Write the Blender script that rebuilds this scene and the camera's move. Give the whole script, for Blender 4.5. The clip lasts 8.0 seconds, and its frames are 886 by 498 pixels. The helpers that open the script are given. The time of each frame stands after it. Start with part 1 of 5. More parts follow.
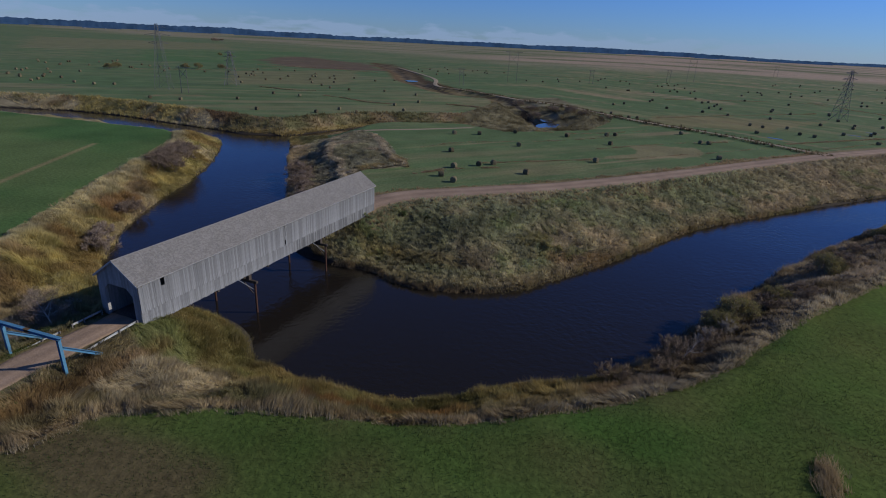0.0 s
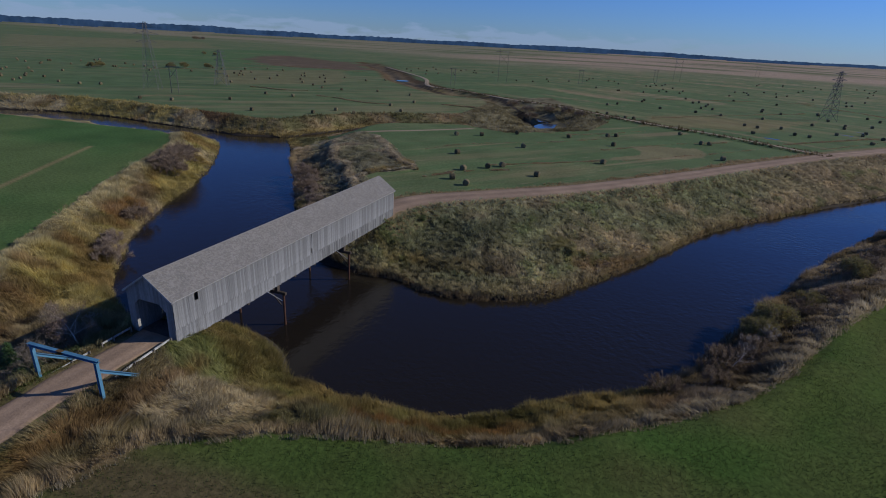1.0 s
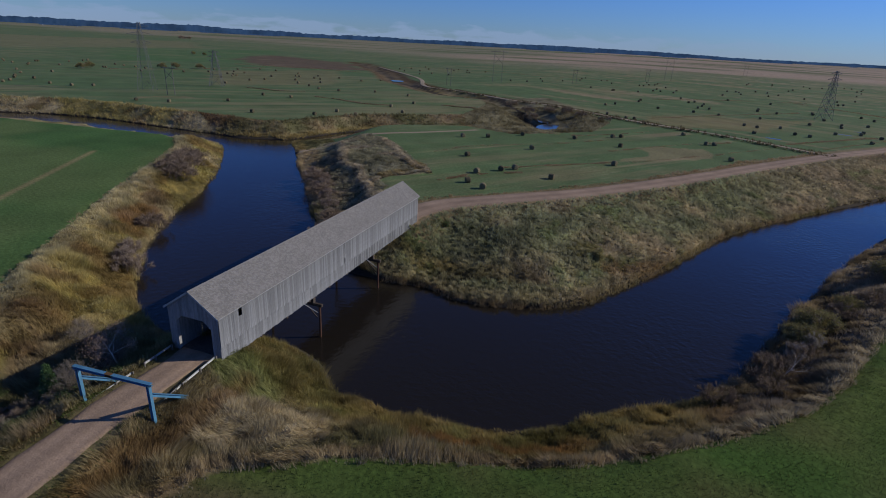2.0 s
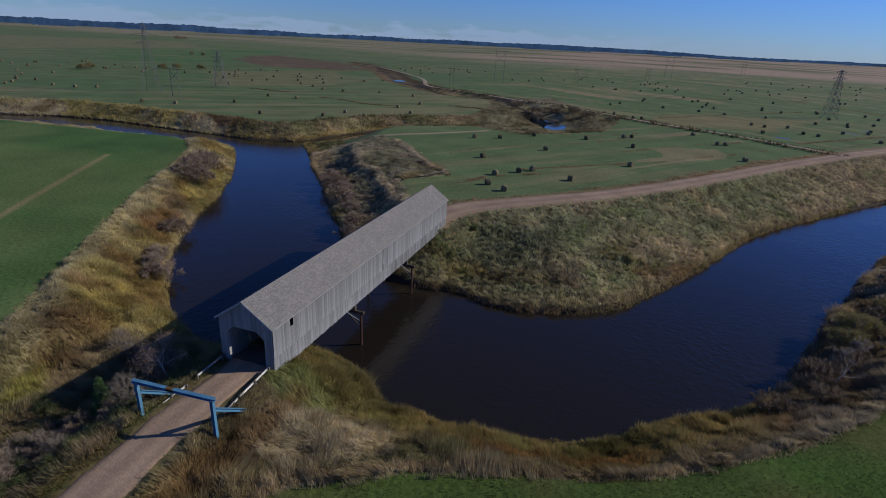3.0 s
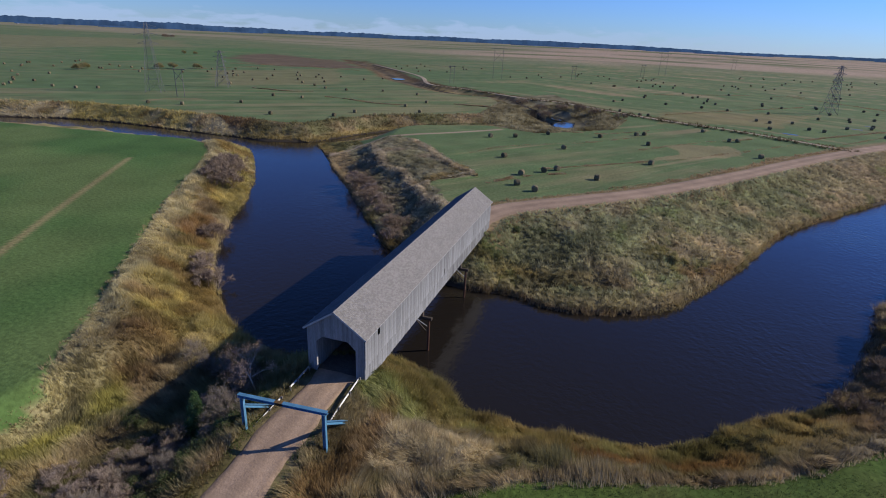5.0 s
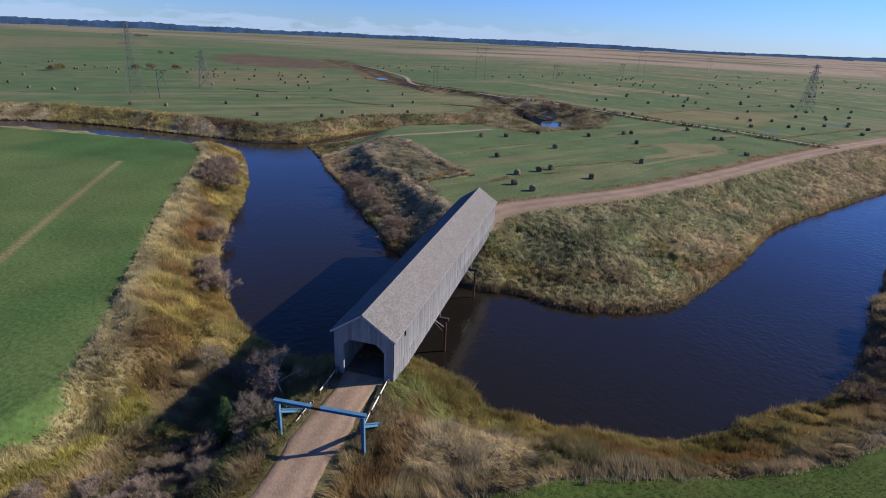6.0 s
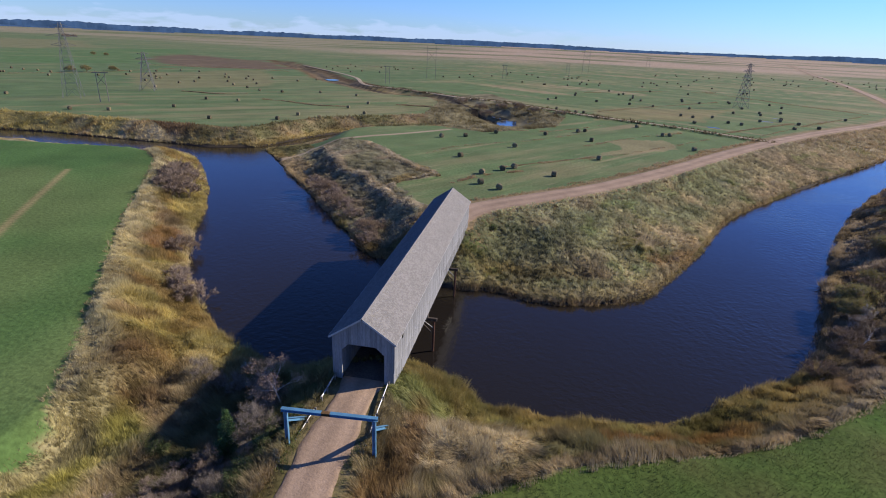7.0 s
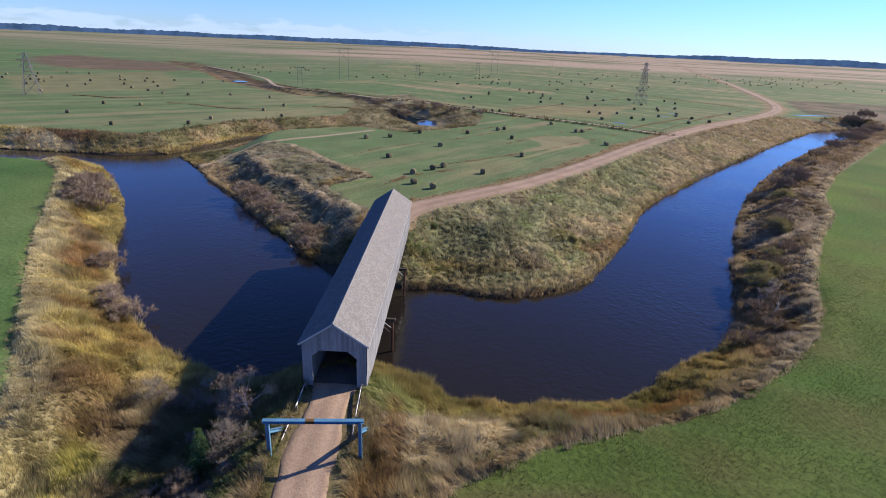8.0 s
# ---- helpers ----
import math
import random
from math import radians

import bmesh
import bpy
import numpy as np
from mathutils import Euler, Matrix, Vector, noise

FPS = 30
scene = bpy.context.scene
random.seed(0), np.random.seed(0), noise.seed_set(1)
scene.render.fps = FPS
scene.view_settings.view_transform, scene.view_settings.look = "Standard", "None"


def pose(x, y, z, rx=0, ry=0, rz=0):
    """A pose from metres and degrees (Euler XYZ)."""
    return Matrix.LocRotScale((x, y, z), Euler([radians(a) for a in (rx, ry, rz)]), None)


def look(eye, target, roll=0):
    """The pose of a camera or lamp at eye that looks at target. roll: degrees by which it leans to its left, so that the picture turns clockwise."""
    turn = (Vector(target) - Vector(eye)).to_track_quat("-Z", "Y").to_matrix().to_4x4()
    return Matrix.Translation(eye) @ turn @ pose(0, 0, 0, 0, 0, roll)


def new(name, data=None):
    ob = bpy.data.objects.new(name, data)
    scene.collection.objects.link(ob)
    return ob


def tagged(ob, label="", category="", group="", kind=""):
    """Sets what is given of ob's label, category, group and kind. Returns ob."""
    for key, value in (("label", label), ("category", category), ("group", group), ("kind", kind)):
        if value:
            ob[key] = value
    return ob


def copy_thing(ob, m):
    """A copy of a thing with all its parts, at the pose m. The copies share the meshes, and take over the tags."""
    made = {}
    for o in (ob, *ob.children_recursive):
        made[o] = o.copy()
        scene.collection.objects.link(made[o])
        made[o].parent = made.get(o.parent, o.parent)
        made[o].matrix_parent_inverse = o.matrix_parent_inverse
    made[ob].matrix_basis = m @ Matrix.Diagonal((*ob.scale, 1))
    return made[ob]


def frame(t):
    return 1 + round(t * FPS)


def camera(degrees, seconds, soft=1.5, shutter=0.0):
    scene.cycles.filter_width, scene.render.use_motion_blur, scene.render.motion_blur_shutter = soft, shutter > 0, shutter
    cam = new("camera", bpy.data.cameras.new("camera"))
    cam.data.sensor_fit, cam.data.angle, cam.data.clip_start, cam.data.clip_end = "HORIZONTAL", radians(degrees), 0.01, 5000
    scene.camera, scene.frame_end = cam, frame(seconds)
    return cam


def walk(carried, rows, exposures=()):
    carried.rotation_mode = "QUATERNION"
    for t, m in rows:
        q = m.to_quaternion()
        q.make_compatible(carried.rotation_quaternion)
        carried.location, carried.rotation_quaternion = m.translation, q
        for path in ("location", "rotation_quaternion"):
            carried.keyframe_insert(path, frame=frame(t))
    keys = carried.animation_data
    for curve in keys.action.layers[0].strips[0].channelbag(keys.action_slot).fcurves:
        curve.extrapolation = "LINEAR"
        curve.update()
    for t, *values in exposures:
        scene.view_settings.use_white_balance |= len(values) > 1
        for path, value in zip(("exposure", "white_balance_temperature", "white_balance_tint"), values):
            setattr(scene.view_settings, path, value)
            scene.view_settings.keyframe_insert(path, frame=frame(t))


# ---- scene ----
cam = camera(79.2, 8.0, soft=1.0)
PATH = [
    (0, (52.484, -35.167, 31.532), (51.778, -33.44, 30.811), 2.9),
    (0.5, (48.886, -35.32, 31.485), (48.212, -33.58, 30.764), 3.0),
    (1, (45.146, -35.453, 31.526), (44.495, -33.704, 30.805), 3.1),
    (1.5, (41.544, -35.617, 31.63), (40.916, -33.86, 30.91), 3.1),
    (3, (32.312, -36.88, 31.975), (31.714, -35.114, 31.252), 2.9),
    (3.5, (29.636, -37.518, 32.05), (29.04, -35.752, 31.324), 2.8),
    (4, (27.194, -38.159, 32.187), (26.606, -36.392, 31.458), 2.7),
    (4.5, (25.015, -38.798, 32.328), (24.446, -37.026, 31.597), 2.6),
    (5, (22.913, -39.521, 32.398), (22.352, -37.746, 31.666), 2.6),
    (6.5, (16.783, -41.863, 32.591), (16.361, -40.049, 31.863), 2.5),
    (7, (14.829, -42.605, 32.671), (14.509, -40.768, 31.947), 2.5),
    (7.5, (12.726, -43.366, 32.78), (12.558, -41.507, 32.061), 2.6),
    (8, (10.434, -44.192, 32.857), (10.415, -42.324, 32.145), 2.6),
]
walk(cam, [(t, look(eye, target, roll)) for t, eye, target, roll in PATH],
     exposures=[(0, -0.38, 6450, 10), (1.5, -0.42, 6450, 10), (3.5, -0.2, 6600, 11), (5, 0.26, 6750, 12), (6.0, 0.45, 6900, 13), (7, 0.66, 7000, 14), (8, 0.9, 7050, 14)])

# ---- light ----
SUN = Vector((0.785, 0.42, 0.457)).normalized()
world = bpy.data.worlds.new("world")
scene.world = world
world.use_nodes = True
wn = world.node_tree
wn.nodes.clear()
sky = wn.nodes.new("ShaderNodeTexSky")
sky.sky_type, sky.sun_disc = "NISHITA", False
sky.sun_elevation = math.asin(SUN.z)
sky.sun_rotation = math.atan2(SUN.x, SUN.y)
sky.air_density, sky.dust_density, sky.ozone_density = 1.0, 0.0, 3.0
# low bank of cloud along the horizon
tc = wn.nodes.new("ShaderNodeTexCoord")
sep = wn.nodes.new("ShaderNodeSeparateXYZ")
mp = wn.nodes.new("ShaderNodeMapping")
mp.inputs["Scale"].default_value = (19, 19, 80)
cl = wn.nodes.new("ShaderNodeTexNoise")
cl.inputs["Scale"].default_value, cl.inputs["Detail"].default_value = 1.0, 7
top = wn.nodes.new("ShaderNodeMath"); top.operation = "MULTIPLY_ADD"
top.inputs[1].default_value, top.inputs[2].default_value = 0.085, -0.019
under = wn.nodes.new("ShaderNodeMath"); under.operation = "SUBTRACT"
cov = wn.nodes.new("ShaderNodeMapRange")
cov.inputs["From Min"].default_value, cov.inputs["From Max"].default_value = 0.0, 0.012
cov.inputs["To Min"].default_value, cov.inputs["To Max"].default_value = 0.0, 0.62
cmix = wn.nodes.new("ShaderNodeMix"); cmix.data_type = "RGBA"
cmix.inputs[7].default_value = (3.5, 4.9, 7.6, 1)
bg = wn.nodes.new("ShaderNodeBackground")
bg.inputs["Strength"].default_value = 0.091
wo = wn.nodes.new("ShaderNodeOutputWorld")
wl = wn.links.new
wl(tc.outputs["Generated"], sep.inputs[0]); wl(tc.outputs["Generated"], mp.inputs[0]); wl(mp.outputs[0], cl.inputs["Vector"])
wl(cl.outputs["Fac"], top.inputs[0]); wl(top.outputs[0], under.inputs[0]); wl(sep.outputs[2], under.inputs[1]); wl(under.outputs[0], cov.inputs["Value"])
tint = wn.nodes.new("ShaderNodeVectorMath"); tint.operation = "MULTIPLY"
# clear northern air: bluer than the model's, least so at the horizon
ramp = wn.nodes.new("ShaderNodeValToRGB")
ramp.color_ramp.elements[0].position, ramp.color_ramp.elements[0].color = 0.0, (0.40, 0.62, 1.21, 1)
ramp.color_ramp.elements[1].position, ramp.color_ramp.elements[1].color = 0.65, (0.36, 0.50, 0.80, 1)
mid = ramp.color_ramp.elements.new(0.1); mid.color = (0.36, 0.66, 1.42, 1)
high = ramp.color_ramp.elements.new(0.25); high.color = (0.31, 0.60, 1.40, 1)
wl(sep.outputs[2], ramp.inputs[0]); wl(ramp.outputs[0], tint.inputs[1])
wl(sky.outputs[0], tint.inputs[0])
side = wn.nodes.new("ShaderNodeMapRange")
side.inputs["From Min"].default_value, side.inputs["From Max"].default_value = -0.2, 0.3
side.inputs["To Min"].default_value, side.inputs["To Max"].default_value = 1.0, 0.12
cmul = wn.nodes.new("ShaderNodeMath"); cmul.operation = "MULTIPLY"
wl(sep.outputs[0], side.inputs["Value"]); wl(cov.outputs[0], cmul.inputs[0]); wl(side.outputs[0], cmul.inputs[1])
wl(cmul.outputs[0], cmix.inputs[0]); wl(tint.outputs[0], cmix.inputs[6]); wl(cmix.outputs[2], bg.inputs["Color"]); wl(bg.outputs[0], wo.inputs[0])

lamp = bpy.data.lights.new("sun", "SUN")
lamp.energy, lamp.angle, lamp.color = 3.8, radians(0.53), (1.0, 0.922, 0.79)
sun_ob = new("sun", lamp)
sun_ob.matrix_basis = look(SUN * 400, (0, 0, 0))


# ---- materials ----
def material(name, colour, rough=0.85, metal=0.0, attr="", grain=0.0, grain_scale=8.0, stain=0.0, stain_scale=0.6,
             bump=0.0, bump_scale=12.0, stretch=(1, 1, 1), island=0.0, per_object=0.0, spec=0.3, translucent=0.0):
    """A procedural surface: base colour (or a colour attribute) varied at two scales, with relief."""
    m = bpy.data.materials.new(name)
    m.use_nodes = True
    nt = m.node_tree
    b = nt.nodes["Principled BSDF"]
    b.inputs["Roughness"].default_value, b.inputs["Metallic"].default_value = rough, metal
    b.inputs["Specular IOR Level"].default_value = spec
    co = nt.nodes.new("ShaderNodeTexCoord")
    mpn = nt.nodes.new("ShaderNodeMapping")
    mpn.inputs["Scale"].default_value = stretch
    nt.links.new(co.outputs["Object"], mpn.inputs[0])
    if attr:
        a = nt.nodes.new("ShaderNodeAttribute"); a.attribute_name = attr
        col = a.outputs["Color"]
    else:
        a = nt.nodes.new("ShaderNodeRGB"); a.outputs[0].default_value = (*colour, 1)
        col = a.outputs[0]

    def scaled(col, value, amount):
        r = nt.nodes.new("ShaderNodeMapRange")
        r.inputs["From Min"].default_value, r.inputs["From Max"].default_value = 0.25, 0.75
        r.inputs["To Min"].default_value, r.inputs["To Max"].default_value = 1 - amount, 1 + amount
        nt.links.new(value, r.inputs["Value"])
        v = nt.nodes.new("ShaderNodeVectorMath"); v.operation = "SCALE"
        nt.links.new(col, v.inputs[0]); nt.links.new(r.outputs[0], v.inputs["Scale"])
        return v.outputs[0]

    for amount, scale, det in ((grain, grain_scale, 4), (stain, stain_scale, 5)):
        if amount:
            n = nt.nodes.new("ShaderNodeTexNoise")
            n.inputs["Scale"].default_value, n.inputs["Detail"].default_value = scale, det
            nt.links.new(mpn.outputs[0], n.inputs["Vector"])
            col = scaled(col, n.outputs["Fac"], amount)
    if island:
        g = nt.nodes.new("ShaderNodeNewGeometry")
        col = scaled(col, g.outputs["Random Per Island"], island)
    if per_object:
        o = nt.nodes.new("ShaderNodeObjectInfo")
        col = scaled(col, o.outputs["Random"], per_object)
    nt.links.new(col, b.inputs["Base Color"])
    if translucent:
        tr = nt.nodes.new("ShaderNodeBsdfTranslucent")
        mx = nt.nodes.new("ShaderNodeMixShader")
        mx.inputs[0].default_value = translucent
        nt.links.new(col, tr.inputs["Color"])
        nt.links.new(b.outputs[0], mx.inputs[1]); nt.links.new(tr.outputs[0], mx.inputs[2])
        nt.links.new(mx.outputs[0], nt.nodes["Material Output"].inputs["Surface"])
    if bump:
        n = nt.nodes.new("ShaderNodeTexNoise")
        n.inputs["Scale"].default_value, n.inputs["Detail"].default_value = bump_scale, 5
        nt.links.new(mpn.outputs[0], n.inputs["Vector"])
        bp = nt.nodes.new("ShaderNodeBump")
        bp.inputs["Strength"].default_value, bp.inputs["Distance"].default_value = bump, 0.1
        nt.links.new(n.outputs["Fac"], bp.inputs["Height"])
        nt.links.new(bp.outputs[0], b.inputs["Normal"])
    return m


M_BOARD = material("weathered_board", (0.225, 0.232, 0.245), 0.9, grain=0.28, grain_scale=5, stretch=(6, 6, 0.5), stain=0.22,
                   stain_scale=0.9, bump=0.35, bump_scale=9, per_object=0.16)
M_BOARD_DARK = material("grey_board", (0.195, 0.2, 0.208), 0.9, grain=0.28, grain_scale=5, stretch=(6, 6, 0.5), stain=0.25,
                        stain_scale=0.9, bump=0.35, bump_scale=9, island=0.25)
M_TRIM = material("grey_trim", (0.40, 0.40, 0.41), 0.85, grain=0.2, grain_scale=6, bump=0.2, bump_scale=14)
M_SHINGLE = material("cedar_shingle", (0.2, 0.194, 0.194), 0.92, grain=0.13, grain_scale=14, stain=0.1, stain_scale=0.5, bump=0.3,
                     bump_scale=20, island=0.13)
M_BEAM = material("creosoted_timber", (0.07, 0.055, 0.045), 0.85, grain=0.3, grain_scale=7, stain=0.3, bump=0.3, bump_scale=12)
M_DECK = material("deck_plank", (0.13, 0.115, 0.10), 0.9, grain=0.3, grain_scale=6, stain=0.35, bump=0.3)
M_RUST = material("rusty_steel_post", (0.12, 0.06, 0.04), 0.75, 0.2, grain=0.3, grain_scale=10, stain=0.3, bump=0.2)
M_BLUE = material("blue_paint", (0.085, 0.235, 0.38), 0.5, grain=0.1, grain_scale=10, stain=0.18, stain_scale=1.5, bump=0.05, spec=0.5)
M_GALV = material("galvanised_steel", (0.52, 0.54, 0.55), 0.45, 0.6, grain=0.12, stain=0.15, bump=0.03)
M_PYLON = material("weathered_galvanised_lattice", (0.17, 0.172, 0.178), 0.7, 0.1, stain=0.15)
M_POLE = material("wood_pole", (0.19, 0.175, 0.16), 0.9, stain=0.2)
M_CONCRETE = material("old_concrete", (0.24, 0.225, 0.20), 0.9, grain=0.2, stain=0.35, bump=0.3)
M_BALE = material("weathered_straw_bale", (0.15, 0.127, 0.075), 0.95, grain=0.35, grain_scale=9, stain=0.2, bump=0.8, bump_scale=12, per_object=0.3)
M_BARK = material("grey_bark", (0.20, 0.175, 0.16), 0.95, grain=0.3, grain_scale=10, bump=0.4)
M_BIRCH = material("white_birch_bark", (0.55, 0.52, 0.48), 0.9, grain=0.3, grain_scale=6, stretch=(1, 1, 4), bump=0.2)
M_VEG = material("grass_blade", (0.2, 0.2, 0.1), 0.85, attr="tone", island=0.1, spec=0.15, translucent=0.42)
M_TWIG = material("bare_twig", (0.2, 0.2, 0.1), 0.9, attr="tone", island=0.25, spec=0.1, translucent=0.35)


# ---- helpers for meshes ----
def mesh_from(name, verts, faces, mat=None, tone=None, smooth=False, hay=None):
    """A mesh from numpy arrays: verts (n, 3), faces (m, 3 or 4)."""
    me = bpy.data.meshes.new(name)
    n, k = faces.shape
    me.vertices.add(len(verts)); me.loops.add(n * k); me.polygons.add(n)
    me.vertices.foreach_set("co", np.ascontiguousarray(verts, dtype=np.float32).ravel())
    me.loops.foreach_set("vertex_index", np.ascontiguousarray(faces, dtype=np.int32).ravel())
    me.polygons.foreach_set("loop_start", np.arange(0, n * k, k, dtype=np.int32))
    me.polygons.foreach_set("loop_total", np.full(n, k, dtype=np.int32))
    if smooth:
        me.polygons.foreach_set("use_smooth", np.ones(n, dtype=bool))
    if tone is not None:
        at = me.attributes.new("tone", "FLOAT_COLOR", "POINT")
        at.data.foreach_set("color", np.concatenate([tone, np.ones((len(tone), 1))], 1).astype(np.float32).ravel())
    if hay is not None:
        at = me.attributes.new("hay", "FLOAT_COLOR", "POINT")
        at.data.foreach_set("color", np.concatenate([hay, np.ones((len(hay), 1))], 1).astype(np.float32).ravel())
    me.update(calc_edges=True)
    if mat:
        me.materials.append(mat)
    return me


def finish(bm, name, mat, smooth=False):
    me = bpy.data.meshes.new(name)
    bm.to_mesh(me)
    bm.free()
    if smooth:
        for p in me.polygons:
            p.use_smooth = True
    me.materials.append(mat)
    return me


def part(name, bm, mat, parent=None, label="", m=None, smooth=False):
    """Links a bmesh (or a mesh) as one mesh object under a thing or a part."""
    ob = new(name, finish(bm, name, mat, smooth) if isinstance(bm, bmesh.types.BMesh) else bm)
    if parent:
        ob.parent = parent
    if m is not None:
        ob.matrix_basis = m
    return tagged(ob, label) if label else ob


def box(bm, x0, x1, y0, y1, z0, z1, bevel=0.0):
    r = bmesh.ops.create_cube(bm, size=1, matrix=Matrix.LocRotScale(((x0 + x1) / 2, (y0 + y1) / 2, (z0 + z1) / 2), None, (x1 - x0, y1 - y0, z1 - z0)))
    if bevel:
        es = list({e for v in r["verts"] for e in v.link_edges})
        bmesh.ops.bevel(bm, geom=es, offset=bevel, segments=1, affect="EDGES")
    return bm


def bar(bm, a, b, w, h=None, roll=0.0, sides=0, taper=1.0):
    """A square (or round, with sides) bar from a to b."""
    a, b = Vector(a), Vector(b)
    d = b - a
    q = d.to_track_quat("Z", "X").to_matrix().to_4x4()
    m = Matrix.Translation((a + b) / 2) @ q @ Matrix.Rotation(roll, 4, "Z")
    if sides:
        bmesh.ops.create_cone(bm, cap_ends=True, segments=sides, radius1=w / 2, radius2=w / 2 * taper, depth=d.length, matrix=m)
    else:
        bmesh.ops.create_cube(bm, size=1, matrix=m @ Matrix.Diagonal((w, h or w, d.length, 1)))
    return bm


def ibeam(bm, a, b, depth, width, t=0.03, up=(0, 0, 1)):
    """A rolled steel I-section from a to b: two flanges and a web."""
    a, b, up = Vector(a), Vector(b), Vector(up)
    d = (b - a).normalized()
    side = d.cross(up).normalized()
    up = side.cross(d).normalized()
    m0 = Matrix((side, up, d)).transposed().to_4x4()
    L = (b - a).length
    for ox, oy, sx, sy in ((0, depth / 2 - t / 2, width, t), (0, -depth / 2 + t / 2, width, t), (0, 0, t, depth - 2 * t)):
        bmesh.ops.create_cube(bm, size=1, matrix=Matrix.Translation((a + b) / 2) @ m0 @ Matrix.Translation((ox, oy, 0)) @ Matrix.Diagonal((sx, sy, L, 1)))
    return bm


# ---- plan of the land ----
_rng = np.random.default_rng(7)
_lat = _rng.random((256, 256))


def vnoise(x, y):
    xi, yi = np.floor(x).astype(int), np.floor(y).astype(int)
    fx, fy = x - xi, y - yi
    fx, fy = fx * fx * (3 - 2 * fx), fy * fy * (3 - 2 * fy)
    g = lambda i, j: _lat[i % 256, j % 256]
    return (g(xi, yi) * (1 - fx) + g(xi + 1, yi) * fx) * (1 - fy) + (g(xi, yi + 1) * (1 - fx) + g(xi + 1, yi + 1) * fx) * fy


def fbm(x, y, scale, octaves=4):
    """Noise of about -1 to 1 with features of the given size in metres."""
    out, amp, tot = 0, 1.0, 0.0
    for k in range(octaves):
        out = out + amp * (vnoise(x / scale * 2 ** k + 17.3 * k, y / scale * 2 ** k + 5.1 * k) * 2 - 1)
        tot += amp
        amp *= 0.5
    return out / tot * 1.5


def curve_through(pts, n=4):
    """Catmull-Rom through plan points."""
    p = np.array(pts, float)
    p = np.vstack([2 * p[0] - p[1], p, 2 * p[-1] - p[-2]])
    out = []
    for i in range(1, len(p) - 2):
        t = np.linspace(0, 1, n, endpoint=False)[:, None]
        a, b, c, d = p[i - 1], p[i], p[i + 1], p[i + 2]
        out.append(0.5 * (2 * b + (c - a) * t + (2 * a - 5 * b + 4 * c - d) * t ** 2 + (3 * b - a - 3 * c + d) * t ** 3))
    return np.vstack(out + [p[-2:-1]])


def line_dist(x, y, line):
    best = np.full(x.shape, 1e9)
    for (ax, ay), (bx, by) in zip(line[:-1, :2], line[1:, :2]):
        dx, dy = bx - ax, by - ay
        t = np.clip(((x - ax) * dx + (y - ay) * dy) / (dx * dx + dy * dy + 1e-9), 0, 1)
        best = np.minimum(best, (x - ax - t * dx) ** 2 + (y - ay - t * dy) ** 2)
    return np.sqrt(best)


def inside(x, y, poly):
    res = np.zeros(x.shape, bool)
    q = np.vstack([poly, poly[:1]])
    for (ax, ay), (bx, by) in zip(q[:-1], q[1:]):
        if ay != by:
            res ^= ((ay > y) != (by > y)) & (x < (bx - ax) * (y - ay) / (by - ay) + ax)
    return res


WATER_Z = -5.0
SOUTH_SHORE = [(262, 287), (240, 268), (214.5, 243), (162, 190), (117, 137), (87, 92), (67, 54), (57.3, 33.4), (49, 21), (44.5, 18.2), (39.2, 14), (35.0, 9.9),
               (30.4, 7.8), (25.3, 6.3), (20, 5.7), (15.3, 5.9), (11.8, 6.3), (8.6, 8.1), (6.0, 9.7), (2.5, 10.2), (-6, 8.5), (-14, 8.3), (-21.8, 10.8),
               (-29.7, 17.2), (-37, 25.4), (-44.2, 34.5), (-51.8, 47), (-59.3, 62.5), (-69, 79), (-82, 96), (-93, 108.5), (-104, 113.5)]
NORTH_SHORE = [(258, 298), (244, 289), (207, 263), (114, 158), (82.5, 120.5), (62.5, 94.8), (53.5, 78), (45.3, 61), (38.6, 49), (32.3, 39.8), (22, 35.4), (16, 34.9), (11, 37),
               (2, 36.5), (-4, 40), (-9, 43), (-16, 48.5), (-23, 57.5), (-34, 72), (-47, 89), (-60, 105), (-74, 123), (-85, 131), (-98, 126.5)]
WEST_CHANNEL = [(-98, 121.5), (-121, 122.5), (-142, 123), (-172, 124), (-197, 120), (-217, 111), (-300, 85), (-420, 60)]
CREEK = [(-81, 130), (-77, 139), (-74.5, 149), (-71, 160), (-66, 171), (-50, 184), (-30, 198), (-6, 220), (-14, 236), (-29, 268), (-50, 303), (-87, 313), (-127, 356), (-166, 402), (-213, 481), (-330, 640)]
ROAD_SOUTH = [(0, 0.3), (0, -10), (0.7, -18), (2.0, -30), (5, -60), (8, -150), (20, -600)]
ROAD_NORTH = [(0, 49.7), (0.6, 56), (5, 64.5), (17, 76.5), (32, 92), (54, 121), (89, 171), (135, 228), (200, 298), (246, 366), (294, 486), (391, 766), (528, 1196), (900, 2300)]
DIKE_TRACK = [(104, 193), (70, 223), (36, 245), (-9, 285), (-38, 298), (-80, 329), (-117, 351), (-157, 431), (-260, 560)]
FIELD_WEST = [(-24, -400), (-24.5, -25), (-25.3, -11.7), (-33, 0.3), (-41.5, 13), (-49.5, 24.2), (-60, 40.3), (-68, 54.5), (-86.5, 83.5), (-94.5, 91.5), (-103, 95.2),
              (-133, 92), (-171, 87.5), (-240, 72), (-420, 15), (-900, 15), (-900, -400)]
